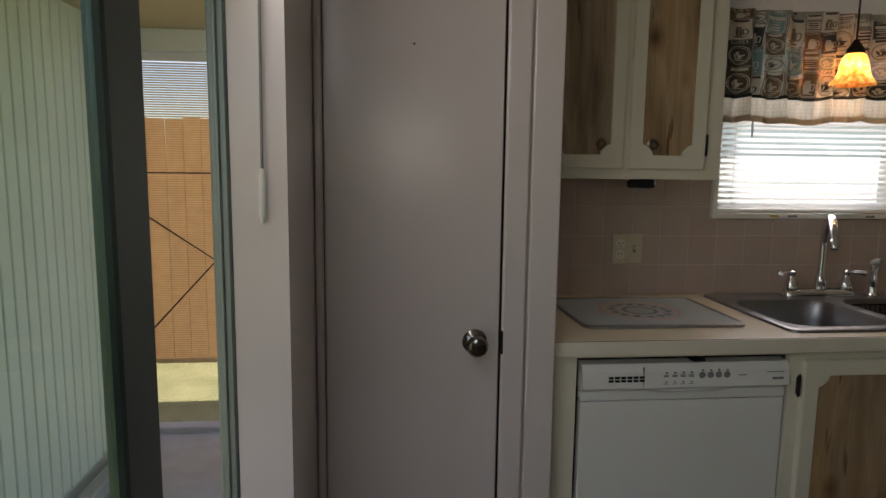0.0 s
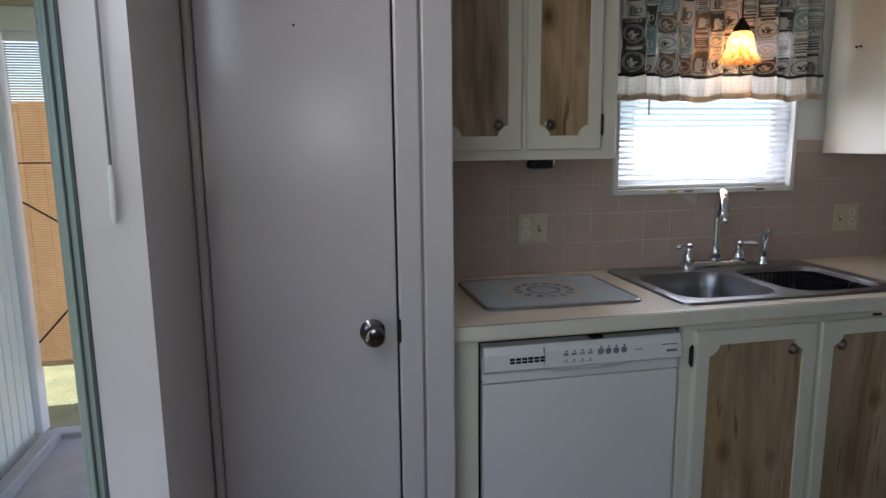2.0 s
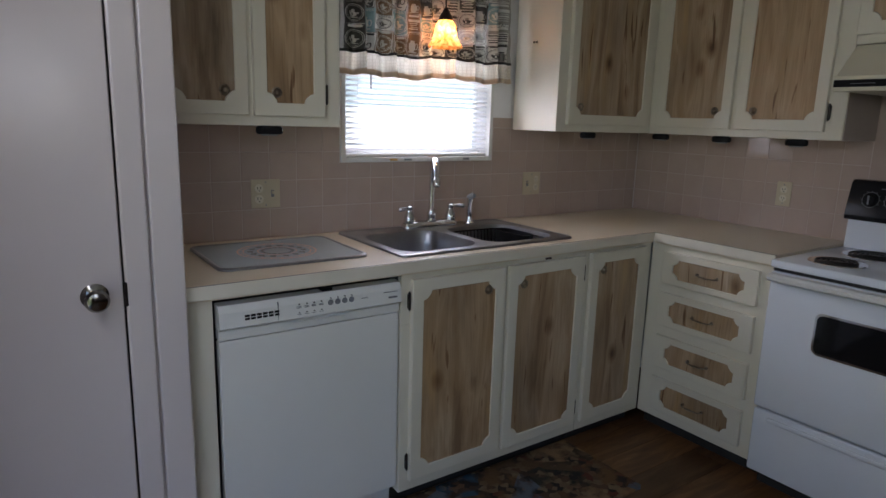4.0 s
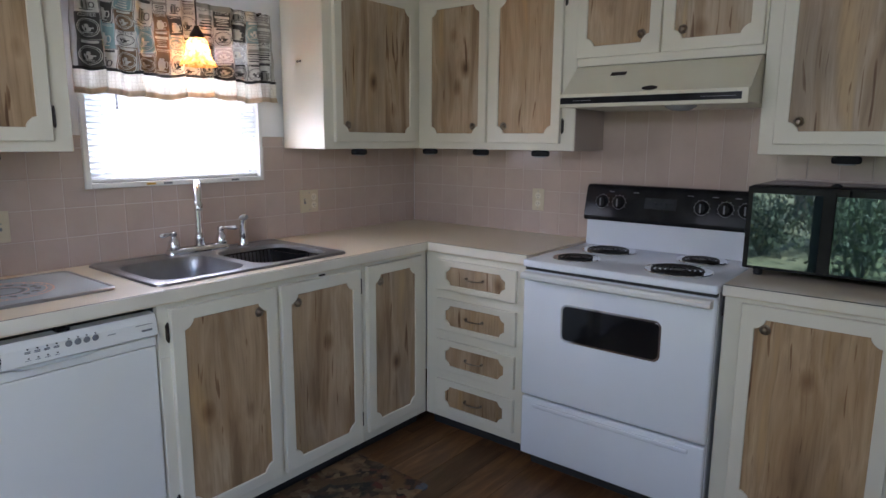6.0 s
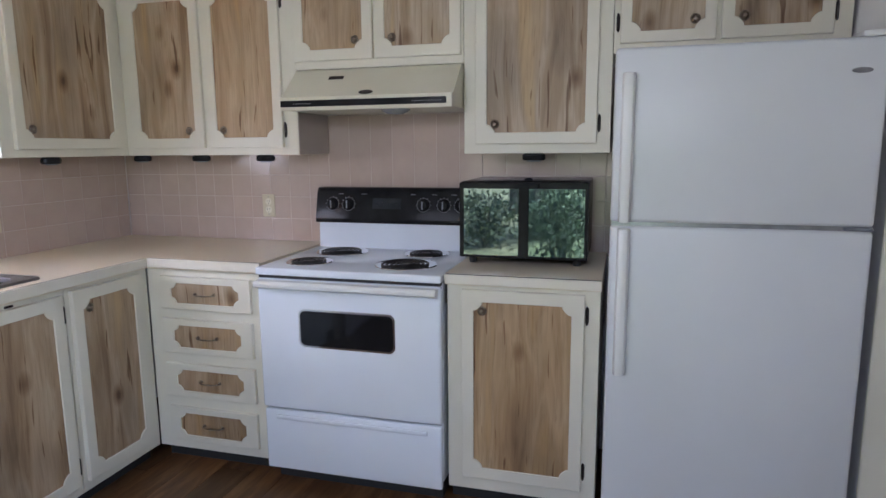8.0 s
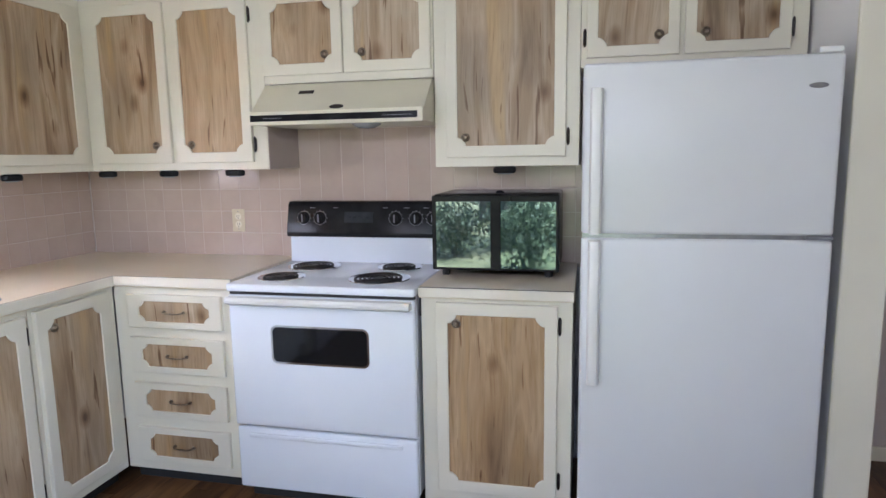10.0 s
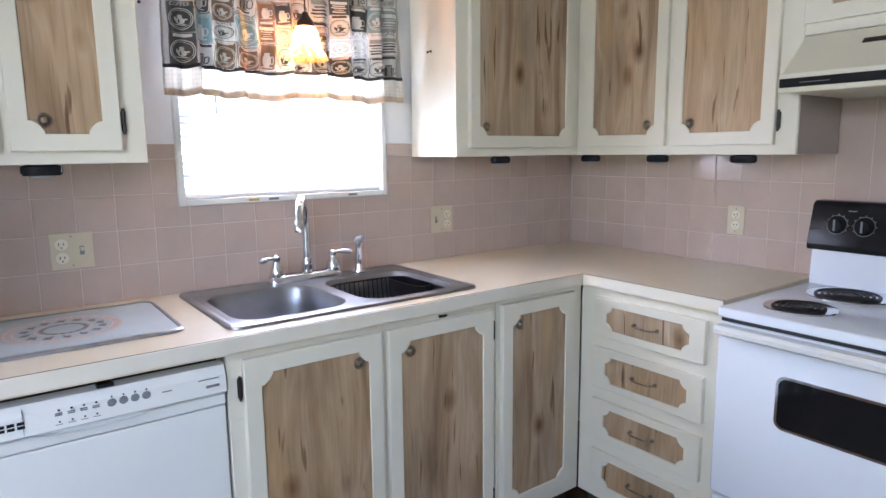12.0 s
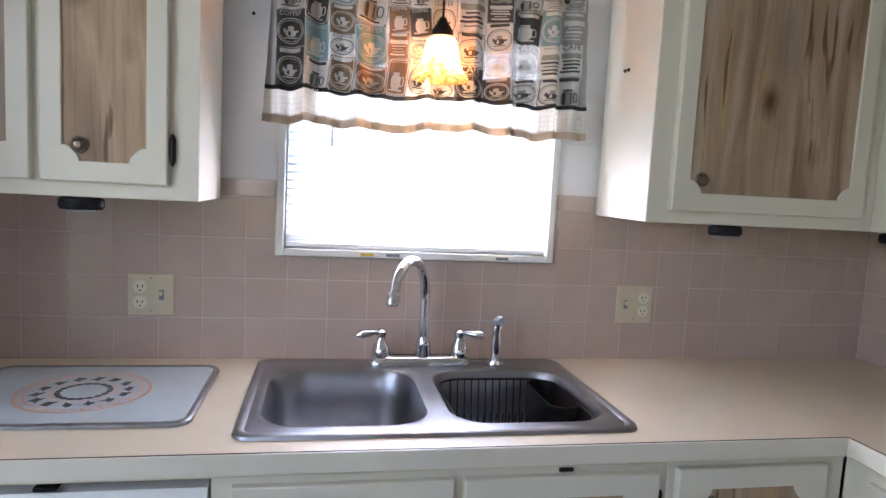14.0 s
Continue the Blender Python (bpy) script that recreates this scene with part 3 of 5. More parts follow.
# west wall with the sliding glass door
DOOR_Y1, DOOR_Y0, OUTER = -1.095, -2.88, -3.300
ww = box(OUTER, WEST, DOOR_Y1, 0.006, 0, CEILING)
box(OUTER, WEST, DOOR_Y0, DOOR_Y1, 2.04, CEILING, bm=ww)
box(OUTER, WEST, SOUTH, DOOR_Y0, 0, CEILING, bm=ww)
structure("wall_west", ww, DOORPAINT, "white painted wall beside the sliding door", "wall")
slider = thing("door_2", (OUTER, (DOOR_Y0 + DOOR_Y1) / 2, 0), "grey-green aluminium sliding glass door standing partly open", "sliding door", kind="structure")
for y0, y1 in ((DOOR_Y1 - 0.006, DOOR_Y1 + 0.03), (DOOR_Y0 - 0.03, DOOR_Y0 + 0.006)):
    jamb = box(OUTER - 0.032, OUTER - 0.001, y0, y1, 0, 2.06, 0.004)
    box(OUTER - 0.022, OUTER - 0.014, y0 - 0.006, y1, 0, 2.06, 0.002, bm=jamb)
    part("door_frame", jamb, ALU, slider)
part("head_track", box(OUTER - 0.046, WEST - 0.002, DOOR_Y0, DOOR_Y1, 2.0, 2.039, 0.004), ALU, slider)
part("sill_track", box(OUTER - 0.046, WEST - 0.002, DOOR_Y0, DOOR_Y1, 0.0, 0.022, 0.004), ALU, slider)
LX0, LX1, LY0, LY1 = WEST - 0.016, WEST - 0.003, -2.77, -1.742
leaf = box(LX0, LX1, LY1 - 0.066, LY1, 0.022, 2.0, 0.005, 2)
box(LX0, LX1, LY0, LY0 + 0.066, 0.022, 2.0, 0.005, 2, bm=leaf)
box(LX0, LX1, LY0 + 0.066, LY1 - 0.066, 0.022, 0.10, 0.005, bm=leaf)
box(LX0, LX1, LY0 + 0.066, LY1 - 0.066, 1.93, 2.0, 0.005, bm=leaf)
leaf_ob = part("sliding_leaf", leaf, ALUDARK, slider, "dark aluminium stiles and rails")
pg = part("pane", box(WEST - 0.012, WEST - 0.009, LY0 + 0.066, LY1 - 0.066, 0.10, 1.93), GREENGLASS, leaf_ob, "green tinted glass")
pg.visible_shadow = False

# closet front with its door
CL_Y = -0.632
cw = box(WEST, -3.186, CL_Y, CL_Y + 0.09, 0, CEILING)
box(-2.70, -2.60, CL_Y, CL_Y + 0.09, 0, CEILING, bm=cw)
box(-3.186, -2.70, CL_Y, CL_Y + 0.09, 2.05, CEILING, bm=cw)
box(-2.64, -2.60, CL_Y + 0.09, 0.006, 0, CEILING, bm=cw)
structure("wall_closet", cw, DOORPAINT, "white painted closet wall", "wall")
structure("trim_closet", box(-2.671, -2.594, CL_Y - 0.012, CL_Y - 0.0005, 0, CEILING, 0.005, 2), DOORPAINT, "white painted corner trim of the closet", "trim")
closet = thing("door_1", (-2.97, CL_Y, 0), "closed white flush closet door with a nickel knob", "door", kind="structure")
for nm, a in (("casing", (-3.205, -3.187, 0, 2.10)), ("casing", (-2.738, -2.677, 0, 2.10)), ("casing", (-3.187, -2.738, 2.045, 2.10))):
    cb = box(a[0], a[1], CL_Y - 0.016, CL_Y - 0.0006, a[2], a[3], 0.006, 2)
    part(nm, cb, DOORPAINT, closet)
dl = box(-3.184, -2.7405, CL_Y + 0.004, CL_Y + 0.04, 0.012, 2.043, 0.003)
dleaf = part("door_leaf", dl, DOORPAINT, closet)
# dark sheet behind the leaf gives the door gap its shade
part("gap_shade_backing", box(-3.186, -2.70, CL_Y + 0.041, CL_Y + 0.06, 0, 2.05), RUBBER_SHADE, closet)
kb = lathe([(0.0001, 0), (0.031, 0), (0.032, 0.004), (0.024, 0.010), (0.013, 0.014), (0.012, 0.030), (0.020, 0.036), (0.027, 0.046), (0.0275, 0.056), (0.022, 0.064), (0.010, 0.067), (0.0001, 0.0665)], 32, axis="y", at=(-2.805, CL_Y + 0.004, 0.936))
part("door_knob", kb, NICKEL, dleaf, "polished dark nickel round knob", True)
part("strike", box(-2.744, -2.7335, CL_Y - 0.0185, CL_Y - 0.012, 0.905, 0.967, 0.002), DARKMETAL, closet, "dark latch plate")
part("nail", lathe([(0.0001, 0), (0.003, 0), (0.0025, 0.003), (0.0001, 0.004)], 8, axis="y", at=(-2.965, CL_Y + 0.004, 1.675)), DARKMETAL, closet)

# blind wand beside the sliding door
wand = thing("blind_wand", (-3.246, DOOR_Y1 - 0.016, 1.27), "grey plastic blind wand hanging in the sliding door's reveal", "blind wand")
part("cord", tube([(-3.240, DOOR_Y1 - 0.016, 2.0), (-3.245, DOOR_Y1 - 0.016, 1.37)], 0.0028, 6), GREYMARK, wand)
part("handle", tube([(-3.245, DOOR_Y1 - 0.016, 1.376), (-3.245, DOOR_Y1 - 0.016, 1.362), (-3.246, DOOR_Y1 - 0.016, 1.298), (-3.246, DOOR_Y1 - 0.016, 1.285)], [0.003, 0.0055, 0.006, 0.003], 10), PLASTIC, wand, smooth=True)

# ---------------------------------------------------------------- outside
structure("ground", box(-400, 400, -400, 400, -0.45, -0.30), GRASS, "green lawn grass", "ground")
porch = structure("porch_floor", box(-4.33, OUTER - 0.046, -3.4, 1.24, -0.30, -0.09), CONCRETE, "grey painted porch floor", "porch floor")
structure("porch_curb", box(-4.33, OUTER - 0.046, 1.24, 1.33, -0.30, -0.06, 0.006), CONCRETE, "grey painted porch curb", "curb")
structure("porch_curb_side", box(-4.33, -4.26, -0.25, 1.24, -0.10, -0.03, 0.006), CONCRETE, "grey painted porch curb", "curb")
# seen at its north end; the unseen south stretch is added to cut skylight
structure("porch_ceiling", box(-4.45, OUTER, -3.4, 1.36, 2.06, 2.12), PORCHCEIL, "yellowed painted porch ceiling", "ceiling")
structure("porch_beam", box(-4.42, OUTER - 0.046, 1.25, 1.36, 1.950, 2.06, 0.004), PORCHWALL, "pale painted porch beam", "beam")
shed = thing("shed_wall", (-4.38, 0.5, -0.3), "pale green-white ribbed metal wall beside the porch", "ribbed wall", kind="structure")
part("backing", box(-4.45, -4.39, -0.25, 1.33, -0.30, 2.06), PORCHWALL, shed)
for k in range(20):
    y0 = -0.25 + k * 0.079
    part("rib_board", box(-4.392, -4.378, y0 + 0.003, y0 + 0.074, -0.03, 2.04, 0.004), PORCHWALL, shed)
part("post", box(-4.392, -4.345, 1.25, 1.34, -0.06, 1.955, 0.004), PLASTIC, shed)
shade = thing("bamboo_shade", (-3.8, 1.30, 0.30), "slatted bamboo roll-up shade hanging at the porch end", "bamboo shade")
sb = bmesh.new()
for k in range(129):
    z = 0.315 + k * 0.0123
    box(-4.335, -3.35, 1.298, 1.302, z, z + 0.0075, bm=sb)
tagged(part("slats", sb, BAMBOO, shade), kind="stuff")
part("bottom_rail", box(-4.335, -3.35, 1.292, 1.308, 0.29, 0.312, 0.003), BAMBOO, shade)
part("head_rail", box(-4.335, -3.35, 1.29, 1.312, 1.905, 1.950, 0.003), PLASTIC, shade)
part("cord", tube([(-4.33, 1.29, 1.14), (-3.925, 1.29, 0.86), (-4.33, 1.29, 0.42)], 0.005, 6), DARKMETAL, shade)
part("cord", tube([(-4.33, 1.29, 1.33), (-3.3, 1.29, 1.33)], 0.004, 6), DARKMETAL, shade)

fence = thing("wood_fence", (-5.2, 3.2, -0.3), "orange-brown cedar board fence across the lawn", "fence")
bd = box(-5.268, -5.132, 3.19, 3.21, -0.3, 1.74, 0.004)
first = part("board", bd, FENCEWOOD, fence)
first.location = (-2.6, 0, 0)
for k in range(1, 38):
    c = first.copy()
    scene.collection.objects.link(c)
    c.location = (-2.6 + k * 0.141, random.uniform(-0.006, 0.006), random.uniform(-0.02, 0.02))
part("rail", box(-7.8, -2.5, 3.212, 3.25, 0.2, 0.29), FENCEWOOD, fence)
part("rail", box(-7.8, -2.5, 3.212, 3.25, 1.35, 1.44), FENCEWOOD, fence)

house = thing("neighbour_house", (2.0, 8.0, -0.3), "pale blue sided neighbouring house beyond the lawn", "house")
hw = part("wall", box(-2.8, 6.0, 8.0, 8.3, -0.3, 2.6), SIDING, house)
for k in range(18):
    part("siding_board", box(-2.82, 6.02, 7.978, 8.0, -0.28 + k * 0.16, -0.13 + k * 0.16, 0.004), SIDING, house)
part("roof", loft([[Vector(p) for p in ((-3.2, 7.6, 2.6), (6.4, 7.6, 2.6), (6.4, 8.8, 3.3), (-3.2, 8.8, 3.3))], [Vector(p) for p in ((-3.2, 7.6, 2.68), (6.4, 7.6, 2.68), (6.4, 8.8, 3.38), (-3.2, 8.8, 3.38))]]), ROOF, house)


def tree(at, height, spread, seed):
    rnd = random.Random(seed)
    tr = thing("tree", at, "leafy green broadleaf tree on the lawn", "tree", "trees beyond the porch")
    x, y, z = at
    bm = tube([(x, y, z), (x + 0.05, y, z + height * 0.2), (x - 0.04, y + 0.05, z + height * 0.45), (x, y, z + height * 0.8)], [0.2, 0.15, 0.11, 0.03], 10)
    tips = []
    for k in range(12):
        a, h = k * 2.4, height * (0.28 + 0.045 * k)
        r = spread * (0.9 - 0.04 * k) * rnd.uniform(0.8, 1.1)
        tip = (x + r * math.cos(a), y + r * math.sin(a), z + h + r * 0.5)
        mid = (x + r * 0.5 * math.cos(a), y + r * 0.5 * math.sin(a), z + h + r * 0.18)
        tube([(x, y, z + h), mid, tip], [0.06, 0.035, 0.01], 6, bm)
        tips += [mid, tip, tip]
    part("trunk", bm, BARK, tr, smooth=True)
    verts, faces = [], []
    for k in range(2600):
        c = Vector(rnd.choice(tips)) + Vector((rnd.gauss(0, 0.36), rnd.gauss(0, 0.36), rnd.gauss(0, 0.3)))
        e = Euler((rnd.uniform(0, 6), rnd.uniform(0, 6), rnd.uniform(0, 6))).to_matrix()
        s, n = rnd.uniform(0.05, 0.1), len(verts)
        verts += [c + e @ Vector(p) * s for p in ((-1, 0, 0), (0, -0.5, 0.1), (1, 0, 0), (0, 0.5, 0.1))]
        faces.append((n, n + 1, n + 2, n + 3))
    me = bpy.data.meshes.new("crown")
    me.from_pydata([v - Vector(at) for v in verts], [], faces)
    me.materials.append(LEAF)
    cr = new("crown", me)
    cr.parent = tr
    tagged(cr, kind="stuff")


for at, hgt, spread, seed in (((-9.5, -1.1, -0.3), 5.5, 1.9, 1), ((-11.5, 1.8, -0.3), 6.5, 2.2, 2), ((-10.5, -4.0, -0.3), 6.0, 2.0, 3), ((-14.0, 0.0, -0.3), 7.5, 2.6, 4), ((-12.5, 4.5, -0.3), 6.0, 2.1, 5)):
    tree(at, hgt, spread, seed)


def shrub(at, high, wide, seed):
    rnd = random.Random(seed)
    sh = thing("shrub", at, "dense green leafy shrub on the lawn", "shrub", "shrubs beyond the porch")
    x, y, z = at
    bm, tips = bmesh.new(), []
    for k in range(9):
        a = k * 2.4
        r = wide * rnd.uniform(0.3, 0.9)
        tip = (x + r * math.cos(a), y + r * math.sin(a), z + high * rnd.uniform(0.45, 0.95))
        tube([(x, y, z), (x + r * 0.4 * math.cos(a), y + r * 0.4 * math.sin(a), z + high * 0.3), tip], [0.03, 0.02, 0.006], 5, bm)
        tips += [tip, tip, (x + r * 0.7 * math.cos(a), y + r * 0.7 * math.sin(a), z + high * 0.3)]
    part("stems", bm, BARK, sh)
    verts, faces = [], []
    for k in range(1500):
        c = Vector(rnd.choice(tips)) + Vector((rnd.gauss(0, 0.17), rnd.gauss(0, 0.17), rnd.gauss(0, 0.16)))
        e = Euler((rnd.uniform(0, 6), rnd.uniform(0, 6), rnd.uniform(0, 6))).to_matrix()
        s, n = rnd.uniform(0.03, 0.06), len(verts)
        verts += [c + e @ Vector(p) * s for p in ((-1, 0, 0), (0, -0.5, 0.1), (1, 0, 0), (0, 0.5, 0.1))]
        faces.append((n, n + 1, n + 2, n + 3))
    me = bpy.data.meshes.new("leaves")
    me.from_pydata([v - Vector(at) for v in verts], [], faces)
    me.materials.append(LEAF)
    lv = new("leaves", me)
    lv.parent = sh
    tagged(lv, kind="stuff")


for k, (x, y, h, w) in enumerate(((-8.4, -0.35, 0.8, 0.4), (-7.2, -1.75, 1.15, 0.4), (-9.6, -1.2, 1.0, 0.6), (-8.0, -3.3, 1.6, 0.7), (-7.4, 1.2, 1.7, 0.7))):
    shrub((x, y, -0.3), h, w, 20 + k)


# ---------------------------------------------------------------- base cabinets and counter
N_FACE, E_FACE = 0.590, 0.585            # how far the face frames stand out
TOE, TOP = 0.07, 0.876


def base_body(cab, wall, u0, u1, face, low_top=None):
    bm = wbox(wall, u0, u1, 0.01, face, TOE, low_top or TOP, 0.002)
    if low_top:
        wbox(wall, u0, u1, face - 0.02, face, low_top, TOP, bm=bm)
    part("body", bm, PAINT, cab)
    # the recess's shade is put into the kick's near-black colour
    part("toe_kick", wbox(wall, u0 + 0.001, u1 - 0.001, 0.05, face - 0.06, 0, TOE), RUBBER_SHADE, cab, "recessed toe kick with its shade put into a near-black colour")


sink_cab = thing("base_cabinet", (-1.46, -0.3, 0), "cream sink cabinet with two wood-grain panel doors", "cabinet", "base cabinets")
base_body(sink_cab, "N", -1.902, -1.012, N_FACE, 0.70)
cabinet_door(sink_cab, "N", -1.865, -1.458, 0.112, 0.857, N_FACE, "rt", "l")
cabinet_door(sink_cab, "N", -1.438, -1.032, 0.112, 0.857, N_FACE, "lt", "r")
part("clip", wbox("N", -1.245, -1.215, N_FACE, N_FACE + 0.006, 0.861, 0.868, 0.001), DARKMETAL, sink_cab)
corner_cab = thing("base_cabinet", (-0.8, -0.3, 0), "cream corner cabinet with a narrow wood-grain panel door", "cabinet", "base cabinets")
base_body(corner_cab, "N", -1.010, -0.588, N_FACE)
cabinet_door(corner_cab, "N", -0.990, -0.640, 0.112, 0.862, N_FACE, "lt", None)
filler = thing("filler_panel", (-2.55, -0.3, 0), "narrow cream filler panel beside the dishwasher", "panel")
part("body", wbox("N", -2.595, -2.516, 0.01, N_FACE, 0, TOP, 0.002), PAINT, filler)
drawer_cab = thing("drawer_cabinet", (-0.3, -0.88, 0), "cream cabinet with four wood-grain panel drawers", "cabinet", "base cabinets")
base_body(drawer_cab, "E", -1.152, -0.592, E_FACE)
for z0, z1 in ((0.706, 0.848), (0.512, 0.664), (0.316, 0.466), (0.112, 0.268)):
    cabinet_drawer(drawer_cab, "E", -1.100, -0.664, z0, z1, E_FACE)
right_cab = thing("base_cabinet", (-0.3, -2.21, 0), "cream cabinet with one wood-grain panel door beside the fridge", "cabinet", "base cabinets")
base_body(right_cab, "E", -2.488, -1.934, E_FACE + 0.01)
cabinet_door(right_cab, "E", -2.436, -1.992, 0.125, 0.862, E_FACE + 0.01, "rt", "l")

CT = 0.923
SINK = (-1.876, -1.052, -0.556, -0.032)
counter = thing("countertop", (-1.3, -0.3, 0.88), "cream laminate corner countertop with a sink cut-out", "countertop")
ring = [(-2.597, -0.001), (-2.597, -0.6075), (-0.600, -0.6075), (-0.600, -1.154), (-0.001, -1.154), (-0.001, -0.001)]
cutout = [(SINK[0] + 0.02, SINK[2] + 0.02), (SINK[1] - 0.02, SINK[2] + 0.02), (SINK[1] - 0.02, SINK[3] - 0.02), (SINK[0] + 0.02, SINK[3] - 0.02)]
part("top", slab(ring, [cutout], TOP + 0.002, CT), LAMINATE, counter)
part("front_edge", box(-2.597, -0.602, -0.6145, -0.6090, 0.884, CT - 0.0006, 0.0008), EDGE, counter, "paler laminate edge strip")
part("front_edge", box(-0.607, -0.6015, -1.154, -0.6090, 0.884, CT - 0.0006, 0.0008), EDGE, counter, "paler laminate edge strip")
part("edge_seam", box(-2.597, -0.602, -0.6089, -0.6076, 0.884, CT + 0.0003), DARKMETAL, counter, "thin dark seam along the edge")
part("edge_seam", box(-0.6014, -0.6001, -1.154, -0.6090, 0.884, CT + 0.0003), DARKMETAL, counter, "thin dark seam along the edge")
counter2 = thing("countertop", (-0.3, -2.2, 0.88), "short cream laminate countertop beside the stove", "countertop")
part("top", box(-0.612, -0.001, -2.492, -1.930, TOP + 0.002, CT - 0.004, 0.001), LAMINATE, counter2)
part("edge_seam", box(-0.6138, -0.6126, -2.492, -1.930, 0.884, CT - 0.0037), DARKMETAL, counter2, "thin dark seam along the edge")
part("front_edge", box(-0.6195, -0.6139, -2.492, -1.930, 0.882, CT - 0.006, 0.0015), EDGE, counter2, "paler laminate edge strip")


# ---------------------------------------------------------------- wall cabinets
def wall_cabinet(wall, u0, u1, z0, z1, depth, label):
    mid = place(wall, (u0 + u1) / 2, depth / 2, z0)
    cab = thing("wall_cabinet", mid, label, "cabinet", "wall cabinets")
    part("body", wbox(wall, u0, u1, 0.008, depth, z0, z1, 0.002), PAINT, cab)
    return cab


UP0, UP1, UD = 1.350, 2.105, 0.297
ucl = wall_cabinet("N", -2.596, -1.984, UP0, UP1, UD, "cream wall cabinet with two wood-grain panel doors beside the window")
cabinet_door(ucl, "N", -2.568, -2.305, 1.382, 2.07, UD, "rb", None, 0.042)
cabinet_door(ucl, "N", -2.287, -2.044, 1.382, 2.07, UD, "lb", "r", 0.042)
ucr = wall_cabinet("N", -0.945, -0.299, UP0, UP1, UD, "cream corner wall cabinet with one wide wood-grain panel door")
cabinet_door(ucr, "N", -0.889, -0.346, 1.382, 2.07, UD, "lb", None, 0.045)
uce = wall_cabinet("E", -1.187, -0.010, UP0, UP1, UD, "cream wall cabinet with two wood-grain panel doors in the corner")
cabinet_door(uce, "E", -0.725, -0.344, 1.382, 2.07, UD, "lb", None, 0.045)
cabinet_door(uce, "E", -1.122, -0.750, 1.382, 2.07, UD, "rb", "l", 0.045)
uch = wall_cabinet("E", -1.926, -1.188, 1.705, UP1, UD, "cream wall cabinet with two short wood-grain doors over the range hood")
cabinet_door(uch, "E", -1.547, -1.160 - 0.03, 1.738, 2.07, UD, "lb", None, 0.045)
cabinet_door(uch, "E", -1.918, -1.555, 1.738, 2.07, UD, "rb", None, 0.045)
uc3 = wall_cabinet("E", -2.497, -1.928, UP0, UP1, UD, "cream wall cabinet with one wood-grain panel door over the microwave")
cabinet_door(uc3, "E", -2.447, -1.978, 1.387, 2.07, UD, "rb", "l", 0.045)
ucf = wall_cabinet("E", -3.275, -2.499, 1.712, UP1, UD, "cream wall cabinet with two short wood-grain doors over the fridge")
cabinet_door(ucf, "E", -2.848, -2.520, 1.747, 2.07, UD, "lb", "r", 0.04)
cabinet_door(ucf, "E", -3.216, -2.864, 1.747, 2.07, UD, "rb", "l", 0.04)
structure("soffit", box(-0.945, -0.008, -0.297, -0.008, UP1 + 0.001, CEILING - 0.001), WALL, "white painted soffit over the wall cabinets", "soffit")
structure("soffit_east", box(-0.297, -0.008, -3.275, -0.298, UP1 + 0.001, CEILING - 0.001), WALL, "white painted soffit over the wall cabinets", "soffit")
structure("soffit_closet", box(-2.596, -1.984, -0.297, -0.008, UP1 + 0.001, CEILING - 0.001), WALL, "white painted soffit over the wall cabinets", "soffit")


def puck(u, wall, d):
    at = place(wall, u, d, UP0 - 0.024)
    lamp = thing("under_cabinet_light", at, "small black oval battery light under a cabinet", "light", "under-cabinet lights")
    def oval(z, a, b):
        return [place(wall, u + a * math.cos(k * math.pi / 12), d + b * math.sin(k * math.pi / 12), UP0 - 0.0005 + z) for k in range(24)]
    part("body", loft([oval(0, 0.036, 0.022), oval(-0.005, 0.045, 0.027), oval(-0.020, 0.046, 0.028), oval(-0.027, 0.041, 0.024)]), BLACK, lamp, smooth=True)
    part("lens", loft([oval(-0.0272, 0.030, 0.018), oval(-0.032, 0.026, 0.014)]), CLEAR, lamp, "clear plastic lens", True)


for u, wall in ((-2.225, "N"), (-0.705, "N"), (-0.345, "E"), (-0.670, "E"), (-1.005, "E"), (-2.205, "E")):
    puck(u, wall, 0.268)
part("hook", tube([(-0.9475, -0.151, 1.739), (-0.9475, -0.148, 1.739), (-0.9475, -0.147, 1.739), (-0.9475, -0.132, 1.739), (-0.9475, -0.131, 1.739), (-0.9475, -0.128, 1.739)], [0.005, 0.005, 0.0018, 0.0018, 0.005, 0.005], 6), DARKMETAL, ucr, "tiny dark hook")
# thin skin over the cream side, its shade put into the taupe
part("side_shade_skin", wbox("E", -1.1905, -1.1873, 0.008, UD - 0.003, UP0 + 0.001, 1.704), SIDESHADE, uce, "thin taupe skin that darkens the cream side as if in shade")
for x, z in ((-1.912, 1.825), (-1.013, 1.774)):
    part("wall_nail", lathe([(0.0001, 0), (0.0045, 0), (0.004, 0.006), (0.0001, 0.007)], 8, axis="y", at=(x, 0.006, z)), DARKMETAL, wall_north)


# ---------------------------------------------------------------- kitchen window, blind and valance
win = thing("window_1", (-1.455, 0.0, 1.205), "white framed kitchen window above the sink", "window", kind="structure")
fo, fi = (-1.842, -1.069, 1.206, 1.895), (WIN_X0, WIN_X1, WIN_Z0, WIN_Z1)
for a in ((fo[0], fi[0], fo[2], fo[3]), (fi[1], fo[1], fo[2], fo[3]), (fi[0], fi[1], fo[2], fi[2]), (fi[0], fi[1], fi[3], fo[3])):
    part("window_frame", box(a[0], a[1], -0.014, 0.10, a[2], a[3], 0.002), PLASTIC, win)
part("window_sash", box(fi[0], fi[1], 0.07, 0.10, WIN_Z0, WIN_Z0 + 0.028, 0.002), PLASTIC, win)
part("window_sash", box(fi[0], fi[1], 0.07, 0.10, 1.55, 1.585, 0.002), PLASTIC, win)
